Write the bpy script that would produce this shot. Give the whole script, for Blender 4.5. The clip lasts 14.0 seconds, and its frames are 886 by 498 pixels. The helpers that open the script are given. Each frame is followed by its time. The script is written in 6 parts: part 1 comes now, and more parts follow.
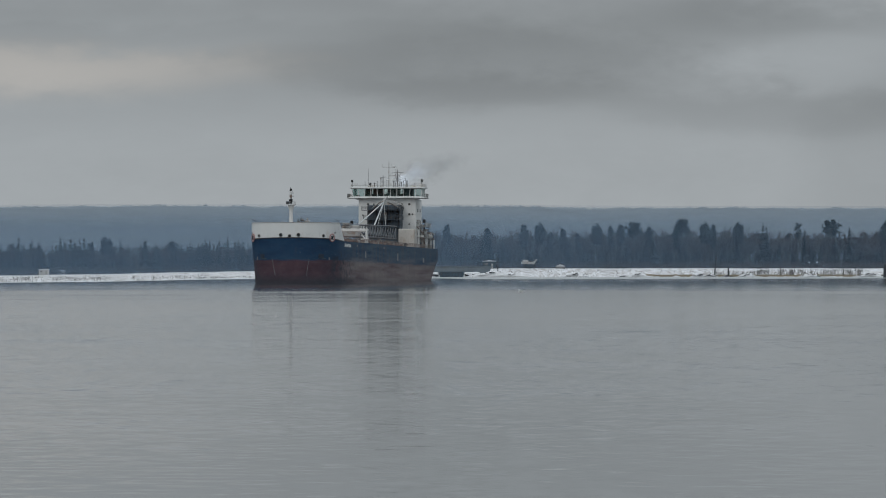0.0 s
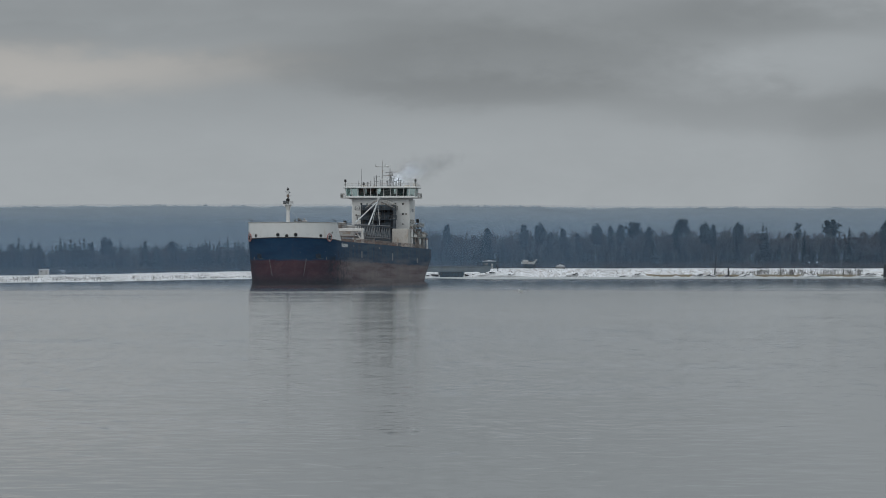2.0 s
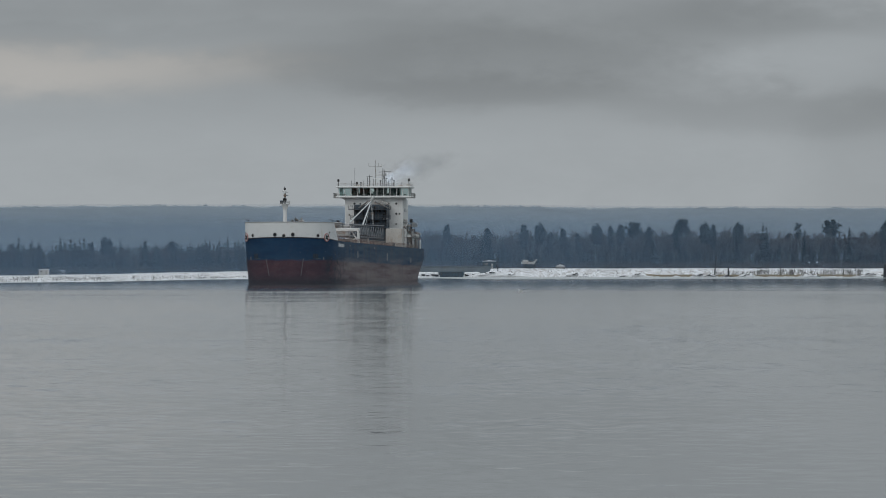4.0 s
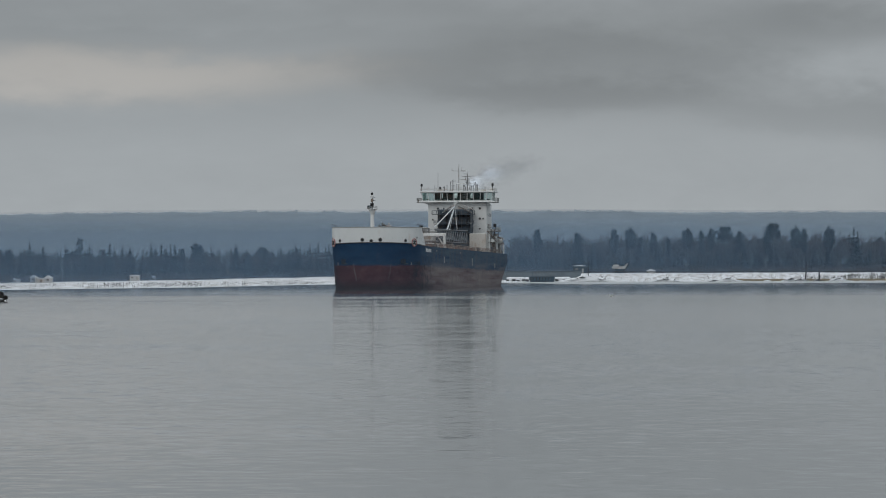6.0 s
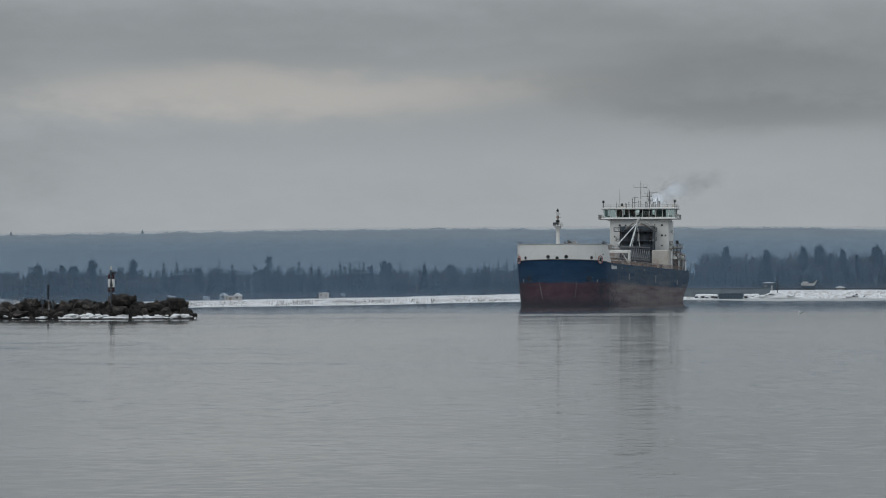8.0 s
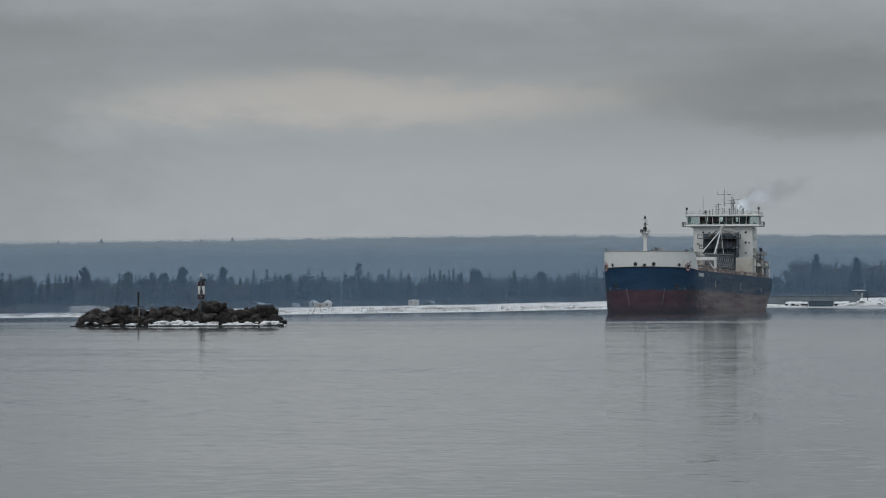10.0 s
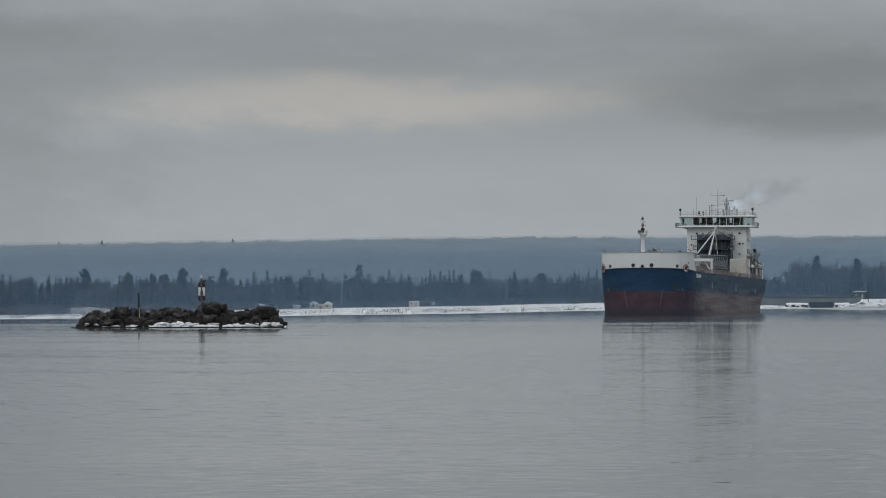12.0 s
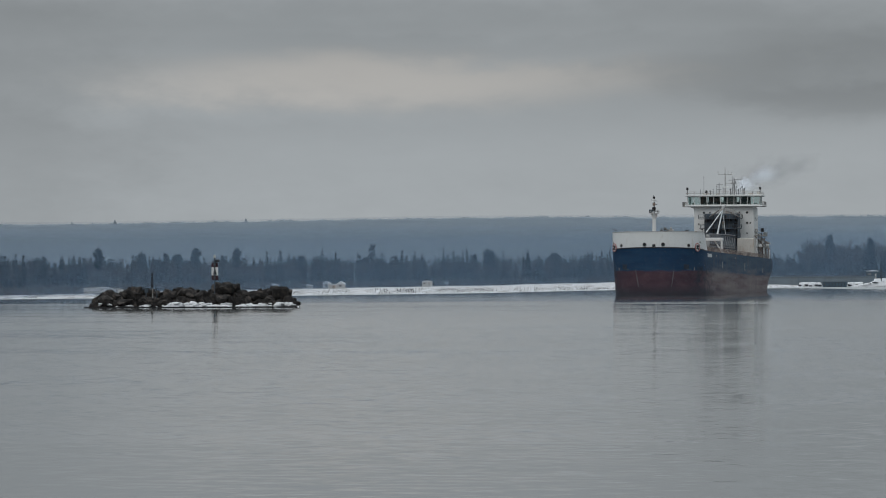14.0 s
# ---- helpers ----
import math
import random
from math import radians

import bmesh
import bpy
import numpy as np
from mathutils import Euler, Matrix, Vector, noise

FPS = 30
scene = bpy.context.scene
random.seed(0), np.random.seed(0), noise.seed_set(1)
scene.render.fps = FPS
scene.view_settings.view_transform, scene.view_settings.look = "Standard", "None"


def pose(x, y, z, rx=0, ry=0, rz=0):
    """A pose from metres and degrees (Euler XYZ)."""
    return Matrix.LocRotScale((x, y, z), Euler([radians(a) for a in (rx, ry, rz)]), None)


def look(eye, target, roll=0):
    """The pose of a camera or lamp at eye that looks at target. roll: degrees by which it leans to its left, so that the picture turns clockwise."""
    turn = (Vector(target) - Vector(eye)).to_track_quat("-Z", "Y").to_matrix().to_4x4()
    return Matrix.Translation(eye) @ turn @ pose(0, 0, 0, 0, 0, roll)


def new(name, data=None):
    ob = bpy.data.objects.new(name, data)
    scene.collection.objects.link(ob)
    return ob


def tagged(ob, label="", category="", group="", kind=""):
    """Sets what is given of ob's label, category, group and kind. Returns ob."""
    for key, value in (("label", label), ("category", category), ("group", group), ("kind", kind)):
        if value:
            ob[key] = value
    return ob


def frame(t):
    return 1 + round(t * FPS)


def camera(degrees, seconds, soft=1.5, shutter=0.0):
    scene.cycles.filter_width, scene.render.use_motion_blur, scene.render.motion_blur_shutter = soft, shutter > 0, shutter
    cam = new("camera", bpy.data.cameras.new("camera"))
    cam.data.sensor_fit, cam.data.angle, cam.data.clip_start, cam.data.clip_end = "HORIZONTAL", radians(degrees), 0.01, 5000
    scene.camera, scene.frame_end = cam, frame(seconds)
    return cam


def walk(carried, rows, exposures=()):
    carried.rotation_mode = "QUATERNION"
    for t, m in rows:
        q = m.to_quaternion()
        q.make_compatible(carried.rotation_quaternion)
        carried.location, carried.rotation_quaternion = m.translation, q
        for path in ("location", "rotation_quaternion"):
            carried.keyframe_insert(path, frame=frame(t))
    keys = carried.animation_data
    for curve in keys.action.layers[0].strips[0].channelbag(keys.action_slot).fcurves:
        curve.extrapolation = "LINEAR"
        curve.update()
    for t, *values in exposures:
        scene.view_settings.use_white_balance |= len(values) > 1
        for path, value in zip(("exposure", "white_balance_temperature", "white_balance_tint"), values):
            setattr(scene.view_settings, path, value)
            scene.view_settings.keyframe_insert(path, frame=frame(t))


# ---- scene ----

# ======== camera: a long lens on a tripod that stands on the bank and pans left ========
EYE = 6.0
cam = camera(10.5, 14.0, soft=1.0)
CAMERA_ROWS = [
    (0, pose(0, 0, EYE, 90.152, 0.000, 0.000)),
    (3.2, pose(0, 0, EYE, 90.152, 0.000, 0.000)),
    (4.8, pose(0, 0, EYE, 90.152, 0.000, 0.000)),
    (5.3, pose(0, 0, EYE, 90.170, 0.064, 0.182)),
    (5.5, pose(0, 0, EYE, 90.196, 0.098, 0.326)),
    (6, pose(0, 0, EYE, 90.213, 0.148, 1.075)),
    (6.5, pose(0, 0, EYE, 90.251, 0.150, 1.665)),
    (7, pose(0, 0, EYE, 90.332, 0.168, 2.199)),
    (7.5, pose(0, 0, EYE, 90.384, 0.190, 2.802)),
    (8, pose(0, 0, EYE, 90.425, 0.225, 3.316)),
    (8.5, pose(0, 0, EYE, 90.458, 0.204, 3.808)),
    (8.7, pose(0, 0, EYE, 90.463, 0.214, 4.028)),
    (9.5, pose(0, 0, EYE, 90.509, 0.170, 4.388)),
    (10.6, pose(0, 0, EYE, 90.516, 0.170, 4.374)),
    (11, pose(0, 0, EYE, 90.519, 0.160, 4.375)),
    (11.5, pose(0, 0, EYE, 90.553, 0.162, 4.292)),
    (12, pose(0, 0, EYE, 90.531, 0.185, 4.387)),
    (12.5, pose(0, 0, EYE, 90.355, 0.178, 4.408)),
    (13, pose(0, 0, EYE, 90.333, 0.210, 4.490)),
    (13.5, pose(0, 0, EYE, 90.291, 0.222, 4.521)),
    (14, pose(0, 0, EYE, 90.290, 0.228, 4.543)),
]
walk(cam, CAMERA_ROWS)


# ======== sky and light: overcast winter afternoon ========
def build_world():
    world = bpy.data.worlds.new("overcast_sky")
    scene.world = world
    world.use_nodes = True
    nt = world.node_tree
    nt.nodes.clear()
    n, link = nt.nodes.new, nt.links.new
    out, bg = n("ShaderNodeOutputWorld"), n("ShaderNodeBackground")
    sky = n("ShaderNodeTexSky")
    sky.sky_type, sky.sun_disc = "NISHITA", False
    sky.sun_elevation, sky.sun_rotation = radians(44), radians(203)
    tc, sep = n("ShaderNodeTexCoord"), n("ShaderNodeSeparateXYZ")
    link(tc.outputs["Generated"], sep.inputs[0])

    def m(op, a, b=None, clamp=False):
        k = n("ShaderNodeMath")
        k.operation, k.use_clamp = op, clamp
        for i, v in enumerate((a, b)):
            if v is None:
                continue
            if isinstance(v, (int, float)):
                k.inputs[i].default_value = v
            else:
                link(v, k.inputs[i])
        return k.outputs[0]

    # streaky cloud relief, flattened towards the horizon
    def clouds(sx, sz, detail, rough, seed):
        mp, nz = n("ShaderNodeMapping"), n("ShaderNodeTexNoise")
        mp.inputs["Scale"].default_value = (sx, sx, sz)
        mp.inputs["Location"].default_value = (seed, seed * 0.37, seed * 1.7)
        link(tc.outputs["Generated"], mp.inputs[0])
        link(mp.outputs[0], nz.inputs["Vector"])
        nz.inputs["Scale"].default_value = 1.0
        nz.inputs["Detail"].default_value, nz.inputs["Roughness"].default_value = detail, rough
        return nz.outputs["Fac"]

    broad, fine, wisp = clouds(20, 46, 5, 0.5, 3.1), clouds(62, 130, 5, 0.55, 8.4), clouds(150, 420, 4, 0.55, 5.7)
    warp = m("MULTIPLY", m("SUBTRACT", broad, 0.5), 0.030)
    warp2 = m("ADD", m("MULTIPLY", m("SUBTRACT", fine, 0.5), 0.024), m("MULTIPLY", m("SUBTRACT", wisp, 0.5), 0.010))
    az = m("ADD", m("ADD", sep.outputs["X"], m("MULTIPLY", warp, 1.6)), warp2)
    el = m("ADD", m("ADD", sep.outputs["Z"], m("MULTIPLY", warp, 0.30)), m("MULTIPLY", warp2, 0.20))

    def bank(a, e, wa, we):
        """Soft bank, of cloud and of side falloff, about a bearing and a height, both as sines."""
        da, de = m("DIVIDE", m("SUBTRACT", az, a), wa), m("DIVIDE", m("SUBTRACT", el, e), we)
        d2 = m("ADD", m("MULTIPLY", da, da), m("MULTIPLY", de, de))
        front = m("GREATER_THAN", sep.outputs["Y"], 0.0)
        return m("MULTIPLY", m("POWER", 2.718, m("MULTIPLY", m("POWER", d2, 2.0), -1.0)), front)

    gain = m("ADD", 1.02, m("MULTIPLY", m("SUBTRACT", broad, 0.5), 0.20))
    gain = m("ADD", gain, m("MULTIPLY", m("SUBTRACT", fine, 0.5), 0.13))
    gain = m("ADD", gain, m("MULTIPLY", m("SUBTRACT", wisp, 0.5), 0.06))
    for a, e, wa, we, v in CLOUD_AND_FALLOFF:
        gain = m("ADD", gain, m("MULTIPLY", bank(a, e, wa, we), v))
    # an overcast sky is brighter towards the zenith
    up = m("MAXIMUM", sep.outputs["Z"], 0.0)
    gain = m("MULTIPLY", gain, m("ADD", 1.0, m("MULTIPLY", m("SUBTRACT", up, 0.05, True), 2.1)))
    tint = n("ShaderNodeMix")
    tint.data_type = "RGBA"
    tint.inputs["A"].default_value = (0.304, 0.328, 0.345, 1)
    tint.inputs["B"].default_value = (0.340, 0.335, 0.325, 1)
    warm = None
    for a, e, wa, we, v in CLOUD_AND_FALLOFF:
        if v > 0.14 and wa < 0.2:
            b = bank(a, e, wa * 1.1, we * 1.2)
            warm = b if warm is None else m("ADD", warm, b, True)
    link(warm, tint.inputs["Factor"])
    lit = n("ShaderNodeVectorMath")
    lit.operation = "SCALE"
    link(tint.outputs["Result"], lit.inputs[0])
    link(gain, lit.inputs["Scale"])
    clear = n("ShaderNodeVectorMath")
    clear.operation = "SCALE"
    link(sky.outputs[0], clear.inputs[0])
    clear.inputs["Scale"].default_value = 0.05
    mix = n("ShaderNodeMix")
    mix.data_type = "RGBA"
    mix.inputs["Factor"].default_value = 0.97
    link(clear.outputs[0], mix.inputs["A"])
    link(lit.outputs[0], mix.inputs["B"])
    link(mix.outputs["Result"], bg.inputs["Color"])
    bg.inputs["Strength"].default_value = SKY
    link(bg.outputs[0], out.inputs[0])


SKY = 0.97
# bearing, height, half width, half height (sines of the angles), change of brightness
CLOUD_AND_FALLOFF = [
    (-0.092, 0.0400, 0.050, 0.0044, 0.175),
    (-0.125, 0.0375, 0.070, 0.0060, 0.08),
    (-0.082, 0.0472, 0.062, 0.0022, -0.07),
    (0.079, 0.0415, 0.017, 0.0058, 0.11),
    (0.008, 0.0405, 0.050, 0.0085, -0.19),
    (0.006, 0.0355, 0.034, 0.0034, -0.10),
    (-0.026, 0.0415, 0.026, 0.0040, -0.06),
    (0.072, 0.0312, 0.042, 0.0046, -0.13),
    (0.066, 0.0505, 0.030, 0.0042, -0.13),
    (-0.100, 0.0535, 0.100, 0.0050, -0.11),
    # not cloud: these two put lens falloff at both sides into the sky
    (-0.175, 0.0300, 0.034, 0.0300, -0.14),
    (0.096, 0.0200, 0.020, 0.0200, -0.12),
    (-0.030, 0.0160, 0.300, 0.0150, 0.17),
    (0.020, 0.0510, 0.052, 0.0080, -0.12),
]
build_world()

sun_data = bpy.data.lights.new("veiled_sun", "SUN")
sun_data.energy, sun_data.angle, sun_data.color = 0.6, radians(35), (1.0, 0.96, 0.90)
sun = new("veiled_sun", sun_data)
sun.matrix_world = look((-30, -70, 75), (0, 0, 0))


# ======== materials ========
def material(name, colour, rough=0.7, metal=0.0, scale=1.0, vary=0.25, second=None, bump=0.0, random_vary=0.0,
             space="Object", stretch=(1, 1, 1), amount=0.5):
    """A painted, weathered or grown surface: two scales of noise in its tone, stains of a second colour, fine relief."""
    mt = bpy.data.materials.new(name)
    mt.use_nodes = True
    nt = mt.node_tree
    n, link = nt.nodes.new, nt.links.new
    b = nt.nodes["Principled BSDF"]
    tc, mp = n("ShaderNodeTexCoord"), n("ShaderNodeMapping")
    mp.inputs["Scale"].default_value = stretch
    link(tc.outputs[space], mp.inputs[0])

    def nz(s, d):
        k = n("ShaderNodeTexNoise")
        k.inputs["Scale"].default_value, k.inputs["Detail"].default_value = s, d
        k.inputs["Roughness"].default_value = 0.62
        link(mp.outputs[0], k.inputs["Vector"])
        return k.outputs["Fac"]

    coarse, fine = nz(scale, 4), nz(scale * 9, 3)
    ramp = n("ShaderNodeMapRange")
    ramp.inputs["From Min"].default_value, ramp.inputs["From Max"].default_value = 0.3, 0.7
    ramp.inputs["To Min"].default_value, ramp.inputs["To Max"].default_value = 1 - vary, 1 + vary
    mid = n("ShaderNodeMath")
    mid.operation = "MULTIPLY_ADD"
    link(fine, mid.inputs[0])
    mid.inputs[1].default_value = 0.4
    add = n("ShaderNodeMath")
    add.operation = "MULTIPLY"
    link(coarse, add.inputs[0])
    add.inputs[1].default_value = 0.6
    link(add.outputs[0], mid.inputs[2])
    link(mid.outputs[0], ramp.inputs["Value"])
    value = ramp.outputs[0]
    if random_vary:
        info, rr, mu = n("ShaderNodeObjectInfo"), n("ShaderNodeMapRange"), n("ShaderNodeMath")
        rr.inputs["To Min"].default_value, rr.inputs["To Max"].default_value = 1 - random_vary, 1 + random_vary
        link(info.outputs["Random"], rr.inputs["Value"])
        mu.operation = "MULTIPLY"
        link(value, mu.inputs[0])
        link(rr.outputs[0], mu.inputs[1])
        value = mu.outputs[0]
    col = n("ShaderNodeMix")
    col.data_type = "RGBA"
    col.inputs["A"].default_value = (*colour, 1)
    col.inputs["B"].default_value = (*(second or colour), 1)
    st = n("ShaderNodeMapRange")
    st.inputs["From Min"].default_value, st.inputs["From Max"].default_value = 0.62 - 0.25 * amount, 0.72 - 0.1 * amount
    link(nz(scale * 2.3, 5), st.inputs["Value"])
    link(st.outputs[0], col.inputs["Factor"])
    sc = n("ShaderNodeVectorMath")
    sc.operation = "SCALE"
    link(col.outputs["Result"], sc.inputs[0])
    link(value, sc.inputs["Scale"])
    link(sc.outputs[0], b.inputs["Base Color"])
    b.inputs["Roughness"].default_value, b.inputs["Metallic"].default_value = rough, metal
    b.inputs["Specular IOR Level"].default_value = 0.3
    if bump:
        bp = n("ShaderNodeBump")
        bp.inputs["Strength"].default_value, bp.inputs["Distance"].default_value = 0.6, bump
        link(mid.outputs[0], bp.inputs["Height"])
        link(bp.outputs[0], b.inputs["Normal"])
    return mt


def hull_paint():
    """Blue topsides over oxide-red bottom paint, with a worn edge between them, rust runs and scuffed patches."""
    mt = bpy.data.materials.new("hull_paint")
    mt.use_nodes = True
    nt = mt.node_tree
    n, link = nt.nodes.new, nt.links.new
    b = nt.nodes["Principled BSDF"]
    tc, sep = n("ShaderNodeTexCoord"), n("ShaderNodeSeparateXYZ")
    link(tc.outputs["Object"], sep.inputs[0])

    def nz(sx, sy, sz, d, rough=0.6):
        mp, k = n("ShaderNodeMapping"), n("ShaderNodeTexNoise")
        mp.inputs["Scale"].default_value = (sx, sy, sz)
        link(tc.outputs["Object"], mp.inputs[0])
        link(mp.outputs[0], k.inputs["Vector"])
        k.inputs["Scale"].default_value, k.inputs["Detail"].default_value = 1.0, d
        k.inputs["Roughness"].default_value = rough
        return k.outputs["Fac"]

    def rng(v, a, c, lo=0.0, hi=1.0):
        k = n("ShaderNodeMapRange")
        for key, x in (("From Min", a), ("From Max", c), ("To Min", lo), ("To Max", hi)):
            k.inputs[key].default_value = x
        link(v, k.inputs["Value"])
        return k.outputs[0]

    def mixc(f, a, c):
        k = n("ShaderNodeMix")
        k.data_type = "RGBA"
        link(f, k.inputs["Factor"])
        for key, x in (("A", a), ("B", c)):
            if isinstance(x, tuple):
                k.inputs[key].default_value = (*x, 1)
            else:
                link(x, k.inputs[key])
        return k.outputs["Result"]

    def ma(op, a, c):
        k = n("ShaderNodeMath")
        k.operation = op
        for i, x in enumerate((a, c)):
            if isinstance(x, (int, float)):
                k.inputs[i].default_value = x
            else:
                link(x, k.inputs[i])
        return k.outputs[0]

    level = ma("ADD", sep.outputs["Z"], ma("MULTIPLY", ma("SUBTRACT", nz(0.25, 0.08, 0.9, 5), 0.5), 1.3))
    aft = rng(sep.outputs["Y"], 11, 42)
    blue = mixc(rng(nz(0.12, 0.05, 0.5, 4), 0.4, 0.7), (0.008, 0.036, 0.092), (0.016, 0.054, 0.115))
    blue = mixc(ma("MULTIPLY", aft, rng(nz(0.05, 0.012, 0.7, 5), 0.3, 0.7)), blue, (0.052, 0.092, 0.138))
    red = mixc(rng(nz(0.3, 0.10, 0.4, 5), 0.35, 0.7), (0.058, 0.020, 0.027), (0.108, 0.046, 0.051))
    # scraped bare along the parallel side, and darker low down
    # real wear, with its tones raised to paint low mist along the side
    worn = ma("MULTIPLY", aft, rng(nz(0.06, 0.014, 0.55, 5), 0.32, 0.62))
    red = mixc(worn, red, (0.250, 0.195, 0.182))
    wear = rng(level, 6.15, 6.75)
    col = mixc(wear, red, blue)
    soft = rng(level, 5.0, 8.6)
    bare = mixc(soft, (0.265, 0.215, 0.20), (0.070, 0.110, 0.150))
    col = mixc(ma("MULTIPLY", aft, rng(nz(0.4, 0.03, 0.7, 6), 0.42, 0.62, 0, 0.8)), col, bare)
    runs = ma("MULTIPLY", rng(nz(1.1, 0.8, 0.05, 4), 0.56, 0.70), rng(nz(0.1, 0.06, 0.25, 3), 0.45, 0.65))
    col = mixc(ma("MULTIPLY", runs, rng(aft, 0.0, 1.0, 0.22, 0.6)), col, (0.130, 0.060, 0.040))
    ribs = ma("MULTIPLY", rng(nz(0.02, 0.42, 0.05, 2), 0.42, 0.62), rng(nz(0.1, 0.05, 0.3, 4), 0.3, 0.7, 0.1, 0.55))
    col = mixc(ma("MULTIPLY", ribs, aft), col, (0.110, 0.095, 0.104))
    # black scuffs where tugs and lock walls rub the shoulder
    rub = ma("MULTIPLY", rng(sep.outputs["Y"], 5, 10), rng(sep.outputs["Y"], 44, 18))
    rub = ma("MULTIPLY", rub, ma("MULTIPLY", rng(nz(0.5, 0.30, 0.6, 6, 0.7), 0.46, 0.58), rng(level, 10.0, 6.5)))
    col = mixc(ma("MULTIPLY", rub, 0.92), col, (0.018, 0.020, 0.026))
    low_dark = ma("MULTIPLY", rng(level, 3.0, 0.7), rng(aft, 0.0, 1.0, 0.8, 0.3))
    col = mixc(low_dark, col, (0.026, 0.020, 0.023))
    grime = ma("MULTIPLY", rng(nz(0.9, 0.5, 1.6, 6, 0.7), 0.50, 0.66, 0.0, 0.5), rng(nz(0.15, 0.08, 0.3, 3), 0.35, 0.65))
    col = mixc(grime, col, (0.022, 0.026, 0.034))
    chips = rng(nz(1.6, 0.7, 2.2, 5, 0.7), 0.66, 0.72, 0.0, 0.30)
    col = mixc(chips, col, (0.16, 0.15, 0.15))
    link(col, b.inputs["Base Color"])
    b.inputs["Roughness"].default_value = 0.75
    b.inputs["Specular IOR Level"].default_value = 0.06
    bp = n("ShaderNodeBump")
    bp.inputs["Strength"].default_value, bp.inputs["Distance"].default_value = 0.4, 0.06
    link(nz(0.35, 0.35, 0.35, 5), bp.inputs["Height"])
    link(bp.outputs[0], b.inputs["Normal"])
    return mt


def water_surface():
    """Calm cold water with cat's-paws: small ripples in patches."""
    mt = bpy.data.materials.new("river_water")
    mt.use_nodes = True
    nt = mt.node_tree
    n, link = nt.nodes.new, nt.links.new
    b = nt.nodes["Principled BSDF"]
    b.inputs["Base Color"].default_value = (0.085, 0.098, 0.102, 1)
    b.inputs["IOR"].default_value = 1.33
    tc = n("ShaderNodeTexCoord")

    def nz(sx, sy, d):
        mp, k = n("ShaderNodeMapping"), n("ShaderNodeTexNoise")
        mp.inputs["Scale"].default_value = (sx, sy, 1)
        link(tc.outputs["Object"], mp.inputs[0])
        link(mp.outputs[0], k.inputs["Vector"])
        k.inputs["Scale"].default_value, k.inputs["Detail"].default_value = 1.0, d
        return k.outputs["Fac"]

    b.inputs["Roughness"].default_value = 0.06

    def rng(v, p, q, lo, hi):
        k = n("ShaderNodeMapRange")
        for key, x in (("From Min", p), ("From Max", q), ("To Min", lo), ("To Max", hi)):
            k.inputs[key].default_value = x
        link(v, k.inputs["Value"])
        return k.outputs[0]

    def ma(op, p, q):
        k = n("ShaderNodeMath")
        k.operation = op
        for i, x in enumerate((p, q)):
            if isinstance(x, (int, float)):
                k.inputs[i].default_value = x
            else:
                link(x, k.inputs[i])
        return k.outputs[0]

    # the lean of the wavelets: short crests, gathered in wind lanes; glassy water under the far bank
    sep = n("ShaderNodeSeparateXYZ")
    link(tc.outputs["Object"], sep.inputs[0])
    reach = ma("ADD", ma("SUBTRACT", sep.outputs["Y"], 500.0), ma("MULTIPLY", ma("SUBTRACT", nz(0.004, 0.006, 4), 0.5), 300.0))
    line = ma("ADD", ma("SUBTRACT", sep.outputs["Y"], 500.0), ma("MULTIPLY", ma("SUBTRACT", nz(0.006, 0.010, 3), 0.5), 90.0))
    lane = ma("ADD", rng(reach, 980, 1450, 1.0, 0.30), ma("MULTIPLY", rng(line, 900, 930, 0.0, 1.0), rng(line, 955, 995, 1.1, 0.0)))
    lane = ma("MULTIPLY", lane, rng(nz(0.02, 0.035, 4), 0.3, 0.7, 0.55, 1.35))
    crest = ma("ADD", rng(nz(0.55, 0.95, 3), 0.40, 0.74, 0.0, 0.016), rng(nz(1.7, 2.6, 2), 0.40, 0.70, 0.0, 0.012))
    swell = rng(nz(0.16, 0.34, 3), 0.38, 0.72, 0.0, 0.007)
    back = ma("MULTIPLY", ma("ADD", rng(nz(0.5, 1.1, 3), 0.45, 0.72, 0.0, 0.013), rng(nz(1.5, 3.1, 2), 0.42, 0.70, 0.0, 0.012)), rng(reach, 250, 620, 1.0, 0.1))
    lean = ma("SUBTRACT", ma("MULTIPLY", ma("MULTIPLY", ma("ADD", crest, swell), lane), 1.02), back)
    vec, unit = n("ShaderNodeCombineXYZ"), n("ShaderNodeVectorMath")
    unit.operation = "NORMALIZE"
    link(ma("MULTIPLY", lean, -1.0), vec.inputs["Y"])
    vec.inputs["Z"].default_value = 1.0
    link(vec.outputs[0], unit.inputs[0])
    link(unit.outputs[0], b.inputs["Normal"])
    return mt


